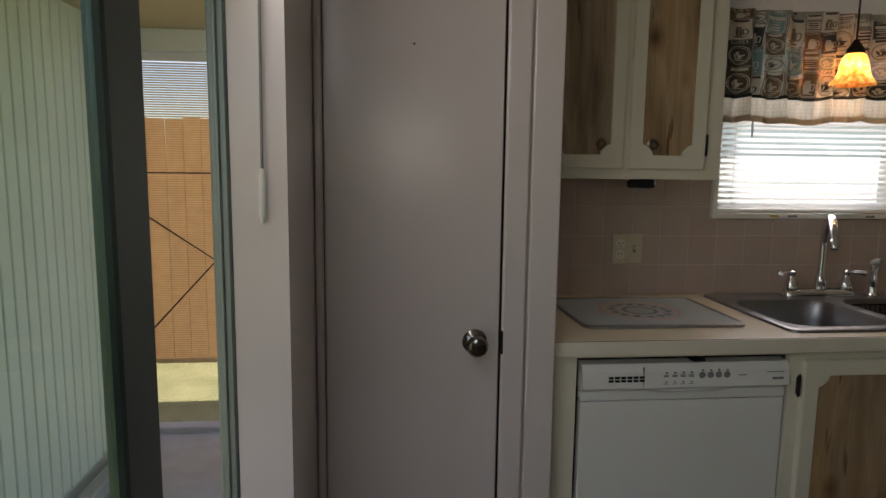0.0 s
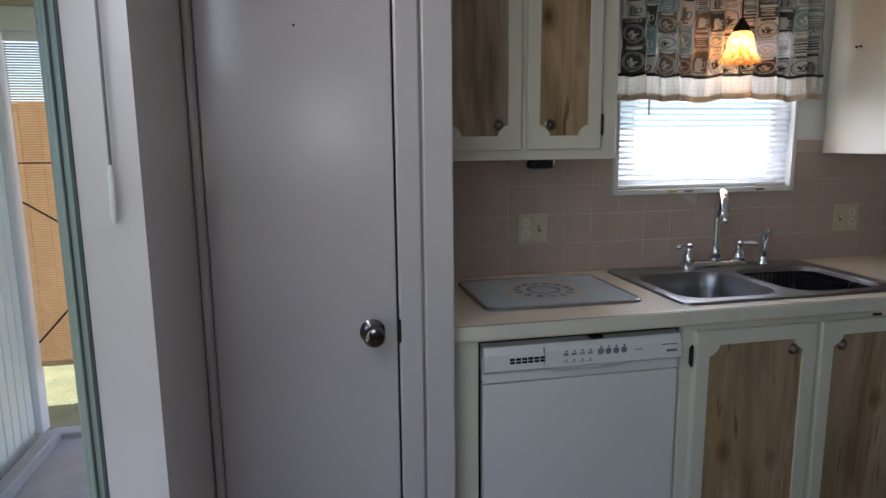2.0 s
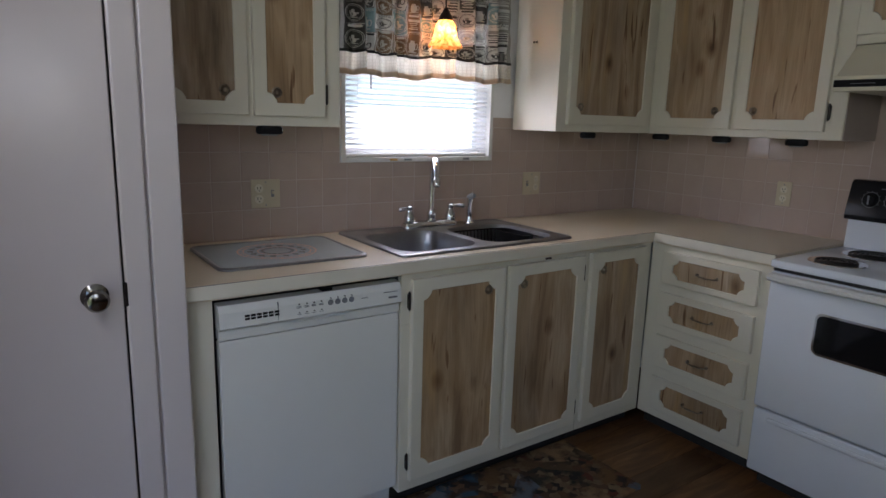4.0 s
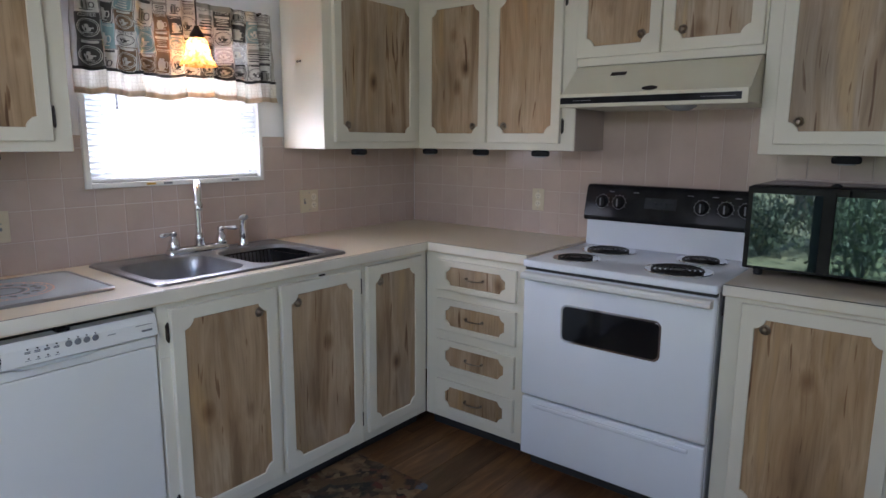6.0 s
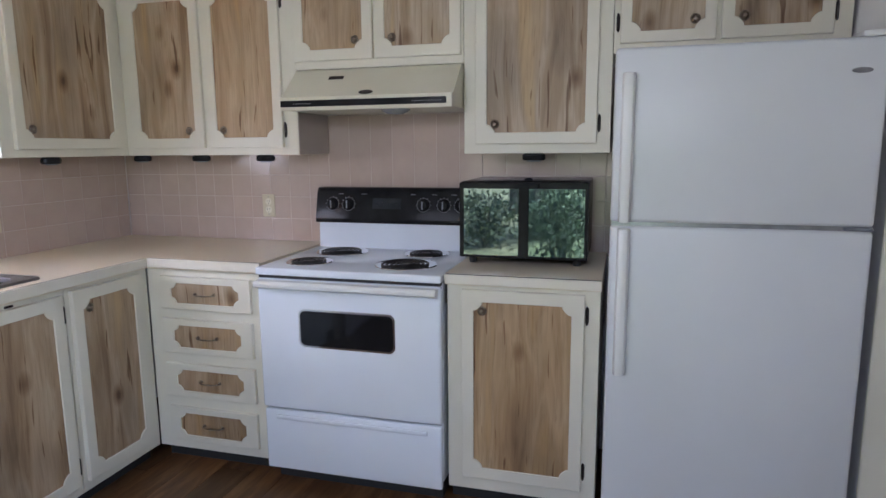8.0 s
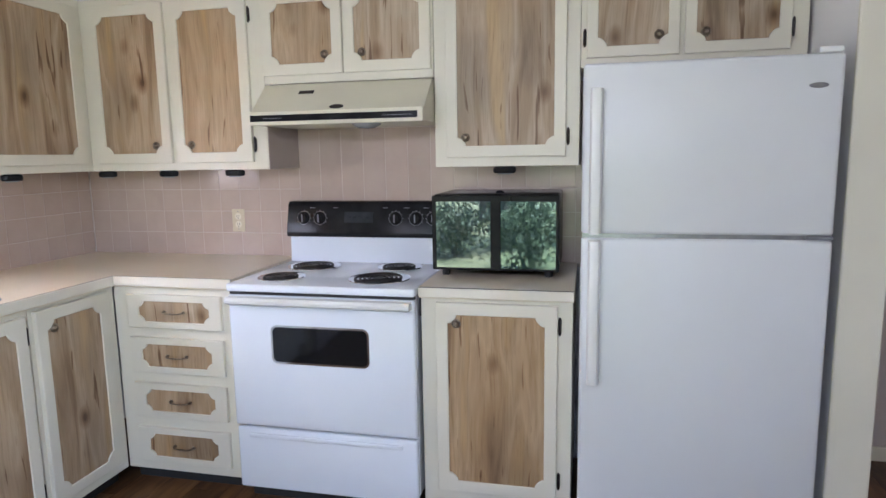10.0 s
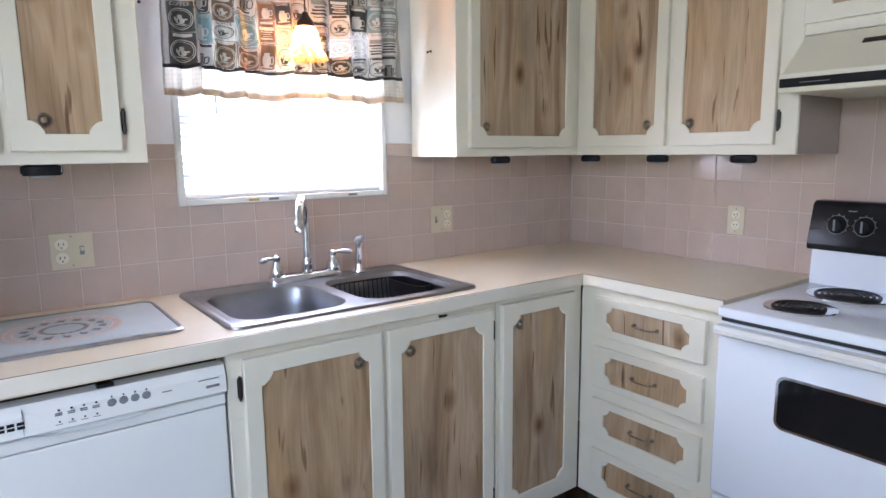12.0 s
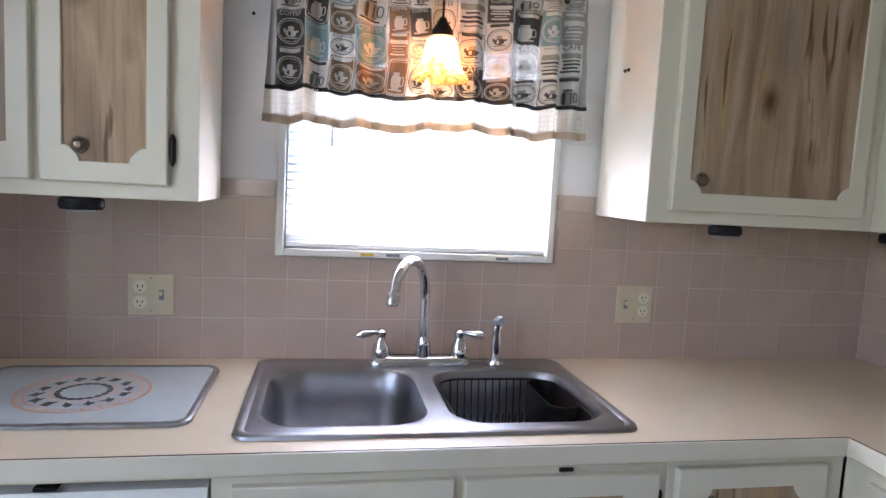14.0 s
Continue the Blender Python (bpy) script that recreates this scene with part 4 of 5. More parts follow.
part("pane", box(fi[0], fi[1], 0.084, 0.088, WIN_Z0, WIN_Z1), GLASS, win).visible_shadow = False
for x, ob_mat in ((-1.60, ORANGE), (-1.53, GREYMARK), (-1.22, GREYMARK)):
    part("sticker", box(x - 0.018, x + 0.018, -0.0155, -0.0142, WIN_Z0 - 0.014, WIN_Z0 - 0.006), ob_mat, win)

blind = thing("mini_blind", (-1.455, 0.020, 1.235), "white horizontal mini blind lowered over the kitchen window", "blind")
sl = bmesh.new()
prof = [(-0.0125, -0.0055), (-0.006, -0.0005), (0.0, 0.0008), (0.006, 0.0002), (0.0125, -0.0005)]
rows = []
for x in (-0.364, 0.364):
    rows.append([sl.verts.new((x, py * math.cos(0.22) - pz * math.sin(0.22), py * math.sin(0.22) + pz * math.cos(0.22))) for py, pz in prof])
for k in range(4):
    sl.faces.new((rows[0][k], rows[0][k + 1], rows[1][k + 1], rows[1][k]))
slat_me = bpy.data.meshes.new("slat")
sl.to_mesh(slat_me)
sl.free()
slat_me.materials.append(BLIND)
for k in range(29):
    s = new("slat", slat_me)
    s.parent = blind
    s.location = (0, 0, 0.026 + k * 0.0212)
part("bottom_rail", box(-1.820, -1.090, 0.007, 0.033, 1.2265, 1.2405, 0.003), PLASTIC, blind)
part("head_rail", box(-1.820, -1.090, 0.005, 0.037, 1.845, 1.873, 0.003), PLASTIC, blind)
for x in (-1.76, -1.15):
    part("ladder_cord", tube([(x, 0.006, 1.246), (x, 0.006, 1.845)], 0.0012, 5), PLASTIC, blind)
part("tilt_wand", tube([(-1.706, 0.000, 1.85), (-1.704, -0.003, 1.50)], 0.004, 6), CLEAR, blind)

VX0, VX1, VZ0, VZ1 = -1.873, -1.018, 1.552, 1.922


def fold(x, z):
    """Depth of the valance's pleats: soft folds that deepen towards the hem."""
    f = (x - VX0) / (VX1 - VX0)
    low = 0.35 + 0.65 * (VZ1 - z) / (VZ1 - VZ0)
    swell = f * 41 + 1.1 * math.sin(f * 9)
    return -0.064 + low * (0.033 * math.sin(swell + 0.95 * math.sin(swell)) + 0.011 * math.sin(f * 83 + 2)) + 0.003 * math.sin(z * 60 + f * 20)


def hang(f):
    """How the hem swings up and down."""
    return 0.006 * math.sin(f * 13) + 0.005 * math.sin(f * 41 + 1.1 * math.sin(f * 9) + 1)


def valance_piece(a, b, off=0.0, nx=180, nz=14):
    """The valance between two shares of its height (0 at the rod, 1 at the hem)."""
    bm, grid = bmesh.new(), []
    for j in range(nz + 1):
        v = a + (b - a) * j / nz
        row = []
        for i in range(nx + 1):
            f = i / nx
            side = 0.018 * v
            x = VX0 + 0.012 - side + f * (VX1 - VX0 - 0.03 + 2 * side)
            z = VZ1 + (VZ0 + 0.013 * (2 * f - 1) * 0.5 + hang(f) - VZ1) * v
            row.append(bm.verts.new((x, fold(x, z) + off, z)))
        grid.append(row)
    for r0, r1 in zip(grid, grid[1:]):
        for k in range(nx):
            bm.faces.new((r0[k], r0[k + 1], r1[k + 1], r1[k]))
    return bm


valance = thing("window_valance", (-1.455, -0.05, 1.55), "gathered cotton valance printed with coffee labels, black ribbon and cream hem", "valance")
part("printed_cloth", valance_piece(-0.02, 0.765), GREYCLOTH, valance, "black, white, brown and teal coffee label print", True)
part("hem", valance_piece(0.765, 1.0, nz=6), HEM, valance, "cream patterned hem band", True)
part("hem_edge", valance_piece(0.945, 1.002, -0.0015, nz=2), TANHEM, valance, "tan stitched hem edge", True)
part("ribbon", valance_piece(0.752, 0.782, -0.002, nz=2), STRIPE, valance, "black ribbon stripe", True)


LEAN = [0.0, 0.0, 0.0]                   # centre and lean of the label being printed


def on_cloth(x, z, off):
    """A printed mark lies just in front of the cloth, leaning with its label."""
    dx, dz = x - LEAN[0], z - LEAN[1]
    x, z = x - dz * LEAN[2], min(1.926, z + dx * LEAN[2])
    return Vector((x, fold(x, z) - off, z))


def cloth_patch(x, z, w, h, off, rounding=0.3, n=10):
    """A printed patch that follows the folds."""
    bm, grid = bmesh.new(), []
    for j in range(7):
        v = j / 6 * 2 - 1
        pull = 1 - rounding * v ** 4
        grid.append([bm.verts.new(on_cloth(x + (i / n * 2 - 1) * w / 2 * pull, z + v * h / 2, off)) for i in range(n + 1)])
    for r0, r1 in zip(grid, grid[1:]):
        for k in range(n):
            bm.faces.new((r0[k], r0[k + 1], r1[k + 1], r1[k]))
    return bm


def cloth_ring(x, z, w, h, wide, off, square):
    """A printed outline, from oval (square 2) to nearly a rectangle (square 9)."""
    bm, loops, n = bmesh.new(), [], 44
    for inset in (0.0, wide):
        loop = []
        for k in range(n):
            c, s = math.cos(2 * math.pi * k / n), math.sin(2 * math.pi * k / n)
            r = (abs(c) ** square + abs(s) ** square) ** (-1 / square)
            loop.append(bm.verts.new(on_cloth(x + c * r * (w / 2 - inset), z + s * r * (h / 2 - inset), off)))
        loops.append(loop)
    for k in range(n):
        bm.faces.new((loops[0][k], loops[0][(k + 1) % n], loops[1][(k + 1) % n], loops[1][k]))
    return bm


def cloth_text(words, x, z, size, material):
    curve = bpy.data.curves.new("words", "FONT")
    curve.body, curve.size, curve.align_x, curve.align_y, curve.resolution_u = words, size, "CENTER", "CENTER", 2
    tmp = bpy.data.objects.new("words", curve)
    me = bpy.data.meshes.new_from_object(tmp)
    bm = bmesh.new()
    bm.from_mesh(me)
    bmesh.ops.subdivide_edges(bm, edges=[e for e in bm.edges if e.calc_length() > 0.004], cuts=1)
    for v in bm.verts:
        v.co = on_cloth(x + v.co.x, z + v.co.y, 0.0035)
    bpy.data.objects.remove(tmp)
    part("printed_words", bm, material, valance)


tone = random.Random(11)
INKS = [HEMPLAIN] * 6 + [GREYCLOTH] * 3 + [TEALCLOTH, TEALCLOTH, BROWNCLOTH, BROWNCLOTH, INKCLOTH, INKCLOTH, INKCLOTH]
x, count = VX0 + 0.022, 0
while x < VX1 - 0.045:
    w = min(tone.uniform(0.052, 0.095), VX1 - 0.022 - x)
    z = 1.634 + tone.uniform(0, 0.008)
    while z < 1.905:
        h = min(tone.uniform(0.055, 0.10), 1.928 - z)
        if h < 0.022:
            break
        cx, cz, paper = x + w / 2, z + h / 2, tone.choice(INKS)
        light = paper is HEMPLAIN
        LEAN[:] = (cx, cz, tone.uniform(-0.12, 0.12))
        ink = INKCLOTH if light else HEMPLAIN
        if paper is not GREYCLOTH:
            part("printed_label", cloth_patch(cx, cz, w - 0.002, h - 0.002, 0.0012, 0), paper, valance)
        if tone.random() < 0.35:
            part("printed_outline", cloth_ring(cx, cz, w - 0.005, h - 0.005, 0.0018, 0.0022, 16), ink, valance)
        kind_of = tone.random()
        top = cz + h * 0.36
        if count % 2 and w > 0.05:
            words = ("COFFEE", "CAFE", "COFFEE", "PREMIUM BLEND")[count // 2 % 4]
            cloth_text(words, cx, top + h * 0.04, w * {4: 0.30, 6: 0.22}.get(len(words), 0.105), ink)
        else:
            part("printed_bar", cloth_patch(cx, top + h * 0.05, w * 0.72, h * 0.10, 0.0034, 0.1), ink, valance)
        shade_ink = GREYCLOTH if light else ink
        if kind_of < 0.42:
            # a round emblem with a pot in it
            part("printed_oval", cloth_ring(cx, cz - h * 0.06, w * 0.90, h * 0.70, 0.0020, 0.0028, 2.2), ink, valance)
            part("printed_oval", cloth_ring(cx, cz - h * 0.06, w * 0.78, h * 0.58, 0.0012, 0.0028, 2.2), shade_ink, valance)
            part("printed_pot", cloth_patch(cx, cz - h * 0.12, w * 0.36, h * 0.20, 0.0034, 0.7), ink, valance)
            part("printed_pot", cloth_patch(cx, cz + h * 0.02, w * 0.20, h * 0.12, 0.0034, 0.4), shade_ink, valance)
            part("printed_pot", cloth_patch(cx + w * 0.21, cz - h * 0.08, w * 0.12, h * 0.05, 0.0036, 0.2), ink, valance)
            part("printed_pot", cloth_patch(cx - w * 0.20, cz - h * 0.06, w * 0.08, h * 0.12, 0.0036, 0.3), ink, valance)
            part("printed_pot", cloth_patch(cx, cz - h * 0.25, w * 0.46, h * 0.03, 0.0036, 0.2), ink, valance)
            part("printed_pot", cloth_patch(cx - w * 0.05, cz - h * 0.12, w * 0.08, h * 0.12, 0.0038, 0.4), paper, valance)
        elif kind_of < 0.70:
            # a jug with its lid, handle and shade
            part("printed_pot", cloth_patch(cx - w * 0.04, cz - h * 0.14, w * 0.44, h * 0.42, 0.0032, 0.45), shade_ink, valance)
            part("printed_pot", cloth_patch(cx - w * 0.16, cz - h * 0.14, w * 0.10, h * 0.38, 0.0036, 0.4), ink, valance)
            part("printed_pot", cloth_patch(cx + w * 0.05, cz - h * 0.14, w * 0.05, h * 0.34, 0.0036, 0.3), ink, valance)
            part("printed_oval", cloth_ring(cx + w * 0.24, cz - h * 0.12, w * 0.20, h * 0.28, 0.0026, 0.0034, 2.5), ink, valance)
            part("printed_pot", cloth_patch(cx - w * 0.04, cz + h * 0.10, w * 0.30, h * 0.05, 0.0036, 0.2), ink, valance)
            part("printed_pot", cloth_patch(cx - w * 0.04, cz - h * 0.37, w * 0.62, h * 0.04, 0.0036, 0.1), ink, valance)
        else:
            # lines of small lettering and a band
            part("printed_bar", cloth_patch(cx, cz + h * 0.14, w * 0.84, h * 0.16, 0.0032, 0.05), shade_ink, valance)
            for j in range(4):
                part("printed_bar", cloth_patch(cx + tone.uniform(-0.04, 0.04) * w, cz - h * (0.02 + 0.11 * j), w * tone.uniform(0.45, 0.8), h * tone.choice((0.03, 0.045, 0.06)), 0.0034, 0.05), ink, valance)
        count, z = count + 1, z + h
    x += w
LEAN[:] = (0.0, 0.0, 0.0)
rod = thing("curtain_rod", (-1.455, -0.05, 1.92), "thin dark curtain rod with ball ends", "curtain rod")
part("pole", tube([(-1.865, -0.046, 1.924), (-1.055, -0.046, 1.924)], 0.006, 10), DARKMETAL, rod)
for x in (-1.872, -1.048):
    part("finial", lathe([(0.0001, -0.012), (0.008, -0.009), (0.012, 0), (0.008, 0.009), (0.0001, 0.012)], 12, at=(x, -0.046, 1.924)), DARKMETAL, rod, smooth=True)
    part("bracket", box(x - 0.004 + (0.03 if x < -1.4 else -0.03), x + 0.004 + (0.03 if x < -1.4 else -0.03), -0.050, 0.005, 1.914, 1.936), DARKMETAL, rod)

# pendant lamp over the sink
PX, PY, PZ = -1.447, -0.150, 1.672
pend = thing("pendant_lamp", (PX, PY, PZ), "lit pendant lamp with a marbled amber glass shade", "lamp")
prof = [(0.071, 0), (0.066, 0.012), (0.056, 0.024), (0.048, 0.045), (0.043, 0.07), (0.037, 0.092), (0.025, 0.108)]
sh = lathe(prof, 36, at=(PX, PY, PZ))
for f in [f for f in sh.faces if len(f.verts) > 4]:
    sh.faces.remove(f)
part("shade", sh, AMBER, pend, "marbled amber glass bell shade", True)
part("socket", lathe([(0.0001, 0.152), (0.008, 0.150), (0.012, 0.140), (0.019, 0.130), (0.027, 0.118), (0.029, 0.104), (0.0001, 0.103)], 24, at=(PX, PY, PZ)), DARKMETAL, pend, "dark bronze lamp cap", True)
part("cord", tube([(PX, PY, PZ + 0.15), (PX, PY, CEILING - 0.02)], 0.003, 8), DARKMETAL, pend)
part("canopy", lathe([(0.0001, 0), (0.04, 0.004), (0.055, 0.019), (0.0001, 0.0199)], 24, at=(PX, PY, CEILING - 0.02)), DARKMETAL, pend, smooth=True)
part("bulb", lathe([(0.0001, 0.018), (0.016, 0.024), (0.024, 0.042), (0.020, 0.062), (0.012, 0.08), (0.0001, 0.09)], 18, at=(PX, PY, PZ)), BULB, pend, smooth=True)


# ---------------------------------------------------------------- dishwasher
dw = thing("dishwasher", (-2.2, -0.3, 0), "white built-in dishwasher with a button panel", "dishwasher")
DX0, DX1, DY = -2.502, -1.908, -0.585
part("body", box(DX0, DX1, DY + 0.03, -0.02, 0.08, 0.85), RUBBER_SHADE, dw)
part("toe_panel", box(DX0, DX1, DY + 0.05, DY + 0.07, 0.0, 0.10), PLASTIC, dw)
part("door", box(DX0, DX1, DY - 0.002, DY + 0.03, 0.10, 0.746, 0.004, 2), PLASTIC, dw)
part("trim_strip", box(DX0, DX1, DY - 0.004, DY + 0.03, 0.749, 0.778, 0.003), PLASTIC, dw)
cpf = [(DY + 0.03, 0.781), (DY - 0.006, 0.781), (DY - 0.018, 0.788), (DY - 0.014, 0.832), (DY - 0.004, 0.853), (DY + 0.03, 0.856)]
bmc = loft([[Vector((x, y, z)) for y, z in cpf] for x in (DX0, DX1)])
bmc.faces.new([v for v in bmc.verts if abs(v.co.x - DX0) < 1e-6])
ctl = part("control_panel", bmc, PLASTIC, dw)
part("pocket_handle", loft([[Vector((x0 * 0.14 - 2.2, y, z)) for x0, y, z in ring] for ring in (
    [(-1, DY - 0.016, 0.786), (-0.6, DY - 0.016, 0.774), (0.6, DY - 0.016, 0.774), (1, DY - 0.016, 0.786)],
    [(-1, DY, 0.786), (-0.6, DY, 0.774), (0.6, DY, 0.774), (1, DY, 0.786)])]), PLASTIC, dw)


def dw_mark(x0, x1, z0, z1, m=GREYMARK, nm="marking"):
    part(nm, box(x0, x1, DY - 0.0185, DY - 0.0115, z0 + 0.006, z1 + 0.006), m, ctl)


for k in range(6):
    for z in (0.800, 0.809):
        dw_mark(-2.430 + k * 0.0175, -2.4165 + k * 0.0175, z, z + 0.006, BLACK, "vent_slot")
for k in range(4):
    x = -2.268 + k * 0.024
    dw_mark(x, x + 0.004, 0.822, 0.825, BLACK)
    dw_mark(x - 0.006, x + 0.008, 0.812, 0.8135)
    dw_mark(x - 0.006, x + 0.008, 0.816, 0.8172)
    dw_mark(x, x + 0.004, 0.796, 0.799, BLACK)
    dw_mark(x - 0.006, x + 0.008, 0.7915, 0.7927)
for k in range(4):
    x = -2.163 + k * 0.024
    part("button", lathe([(0.0001, 0), (0.0095, 0), (0.0085, 0.002), (0.0001, 0.002)], 14, axis="y", at=(x, DY - 0.0155, 0.821)), GREYMARK, ctl)
    dw_mark(x - 0.001, x + 0.002, 0.8275, 0.830, BLACK)
dw_mark(-2.057, -2.035, 0.8125, 0.814)
dw_mark(-1.975, -1.925, 0.820, 0.8212)
dw_mark(-1.957, -1.925, 0.799, 0.805)
dw_mark(-2.332, -2.331, 0.784, 0.84)
part("latch", box(-2.19, -2.155, DY - 0.012, DY + 0.02, 0.8575, 0.866, 0.001), BLACK, dw)


# ---------------------------------------------------------------- sink and tap
sink = thing("kitchen_sink", (-1.453, -0.3, 0.91), "double bowl stainless steel drop-in sink", "sink")
bowlA, bowlB = (-1.838, -1.482, -0.508, -0.135), (-1.444, -1.088, -0.508, -0.135)
outer = rounded(*SINK, 0.035, 6)
dk = slab(outer, [rounded(*bowlA, 0.085, 8), rounded(*bowlB, 0.085, 8)], CT + 0.0005, CT + 0.006)
part("deck", dk, STEEL, sink, smooth=True)
lip = loft([[Vector((x, y, z)) for x, y in rounded(SINK[0] + o, SINK[1] - o, SINK[2] + o, SINK[3] - o, 0.035 - o * 0.5, 6)] for o, z in ((-0.002, CT + 0.0005), (0.0, CT + 0.007), (0.006, CT + 0.010), (0.014, CT + 0.0095), (0.020, CT + 0.0062))], cap=False)
part("raised_rim", lip, STEEL, sink, smooth=True)
for bowl in (bowlA, bowlB):
    rings = []
    for o, z in ((-0.004, CT + 0.0065), (0.004, CT + 0.005), (0.010, CT - 0.008), (0.016, CT - 0.06), (0.022, CT - 0.14), (0.035, CT - 0.168), (0.070, CT - 0.178)):
        rings.append([Vector((x, y, z)) for x, y in rounded(bowl[0] + o, bowl[1] - o, bowl[2] + o, bowl[3] - o, 0.085 - o * 0.3, 8)])
    bw = part("bowl", loft(rings), STEEL, sink, smooth=True)
    cx, cy = (bowl[0] + bowl[1]) / 2, (bowl[2] + bowl[3]) / 2
    part("drain", lathe([(0.055, 0), (0.05, 0.003), (0.04, 0.001), (0.036, -0.008), (0.0001, -0.009)], 24, at=(cx, cy, CT - 0.1765)), CHROME, bw, smooth=True)

tap = thing("kitchen_tap", (-1.453, -0.075, CT + 0.006), "chrome bridge tap with gooseneck spout and two lever handles", "tap")
TZ, TY = CT + 0.006, -0.078
base = loft([[Vector((x, y, z)) for x, y in rounded(-1.590 + o, -1.316 - o, TY - 0.030 + o, TY + 0.030 - o, 0.022, 5)] for o, z in ((0, TZ), (0, TZ + 0.010), (0.004, TZ + 0.020), (0.012, TZ + 0.026))])
part("base", base, CHROME, tap, smooth=True)
sx, ex, ey = -1.445, -0.112, -0.200         # foot of the spout, and its reach
reach, mid = math.hypot(ex, ey), TZ + 0.178
pts = [(sx, TY, TZ + 0.02), (sx, TY, TZ + 0.10), (sx, TY, mid)]
turn = math.pi * 0.87
for k in range(1, 13):
    a = turn * k / 12
    f = (1 - math.cos(a)) / 2
    pts.append((sx + ex * f, TY + ey * f, mid + reach * 0.5 * math.sin(a)))
part("spout", tube(pts, [0.013] * (len(pts) - 3) + [0.0125, 0.012, 0.0115], 16), CHROME, tap, smooth=True)
tip = Vector(pts[-1])
down = Vector((ex * math.sin(turn) / 2, ey * math.sin(turn) / 2, reach * 0.5 * math.cos(turn))).normalized()
part("spout_collar", lathe([(0.022, 0.02), (0.023, 0.03), (0.019, 0.045), (0.021, 0.052), (0.016, 0.07), (0.0135, 0.078)], 20, at=(sx, TY, TZ)), CHROME, tap, smooth=True)
part("aerator", tube([tuple(tip + down * d) for d in (-0.004, 0.002, 0.006, 0.022, 0.028)], [0.012, 0.0150, 0.0155, 0.0155, 0.013], 18), CHROME, tap, smooth=True)
for hx, s in ((-1.558, -1), (-1.345, 1)):
    h = part("valve", lathe([(0.0001, 0.022), (0.024, 0.022), (0.025, 0.03), (0.022, 0.05), (0.014, 0.066), (0.012, 0.075), (0.0155, 0.082), (0.0145, 0.092), (0.006, 0.098), (0.0001, 0.099)], 20, at=(hx, TY, TZ)), CHROME, tap, smooth=True)
    part("lever", tube([(hx + s * 0.005, TY - 0.002, TZ + 0.086), (hx + s * 0.02, TY - 0.006, TZ + 0.088), (hx + s * 0.035, TY - 0.012, TZ + 0.087), (hx + s * 0.058, TY - 0.02, TZ + 0.085), (hx + s * 0.068, TY - 0.022, TZ + 0.084)], [0.006, 0.0065, 0.010, 0.011, 0.004], 12), CHROME, h, smooth=True)
spray = thing("side_sprayer", (-1.243, -0.085, TZ), "chrome side sprayer standing in the sink deck", "sprayer")
part("holder", lathe([(0.0001, 0), (0.024, 0), (0.025, 0.005), (0.016, 0.012), (0.014, 0.03), (0.012, 0.032)], 20, at=(-1.243, -0.085, TZ)), CHROME, spray, smooth=True)
part("grip", tube([(-1.243, -0.085, TZ + 0.03), (-1.243, -0.085, TZ + 0.06), (-1.243, -0.086, TZ + 0.09), (-1.242, -0.088, TZ + 0.115)], [0.012, 0.015, 0.012, 0.014], 14), CHROME, spray, smooth=True)
part("nozzle", tube([(-1.244, -0.080, TZ + 0.118), (-1.240, -0.100, TZ + 0.127), (-1.238, -0.112, TZ + 0.128)], [0.013, 0.014, 0.010], 12), CLEAR, spray, smooth=True)

rack = thing("dish_rack", (-1.25, -0.34, 0.76), "black wire dish basket with a cutlery cup inside the sink bowl", "dish rack")
rx0, rx1, ry0, ry1 = -1.424, -1.108, -0.490, -0.155
def rring(o, z):
    return [(x, y, z) for x, y in rounded(rx0 + o, rx1 - o, ry0 + o, ry1 - o, 0.07, 5)]
part("rim_wire", tube(rring(0, CT - 0.012), 0.0032, 6, closed=True), DARKMETAL, rack)
part("rim_wire", tube(rring(0.018, CT - 0.150), 0.0028, 6, closed=True), DARKMETAL, rack)
for k in range(15):
    x = rx0 + 0.025 + k * (rx1 - rx0 - 0.05) / 14
    part("basket_wire", tube([(x, ry0 + 0.001, CT - 0.012), (x, ry0 + 0.018, CT - 0.150), (x, ry1 - 0.018, CT - 0.150), (x, ry1 - 0.001, CT - 0.012)], 0.0018, 5), DARKMETAL, rack)
for k in range(13):
    for y in (-0.44, -0.34, -0.24):
        x = rx0 + 0.03 + k * 0.0165
        part("plate_tine", tube([(x, y, CT - 0.150), (x + 0.004, y, CT - 0.075)], 0.0017, 5), DARKMETAL, rack)
cup = [[Vector((x, y, z)) for x, y in rounded(-1.190 + o, -1.112 - o, -0.395 + o, -0.180 - o, 0.035, 5)] for o, z in ((0.008, CT - 0.145), (0.0, CT - 0.006), (0.003, CT - 0.006), (0.011, CT - 0.140))]
part("cutlery_cup", loft(cup), BLACK, rack, "black plastic cutlery cup", True)

# glass board on the counter
BX0, BX1, BY0, BY1 = -2.462, -1.962, -0.484, -0.090
board = thing("glass_board", (-2.22, -0.28, CT), "pale glass cutting board with metal rim and printed ring", "cutting board")
part("plate", slab(rounded(BX0 + 0.008, BX1 - 0.008, BY0 + 0.008, BY1 - 0.008, 0.03, 6), [], CT + 0.002, CT + 0.0075), GLASSBOARD, board)
part("rim", loft([[Vector((x, y, z)) for x, y in rounded(BX0 + o, BX1 - o, BY0 + o, BY1 - o, 0.036 - o * 0.6, 6)] for o, z in ((0, CT + 0.0006), (0, CT + 0.007), (0.004, CT + 0.010), (0.010, CT + 0.010), (0.013, CT + 0.0077))], cap=False), RIMMETAL, board, "grey metal rim", True)
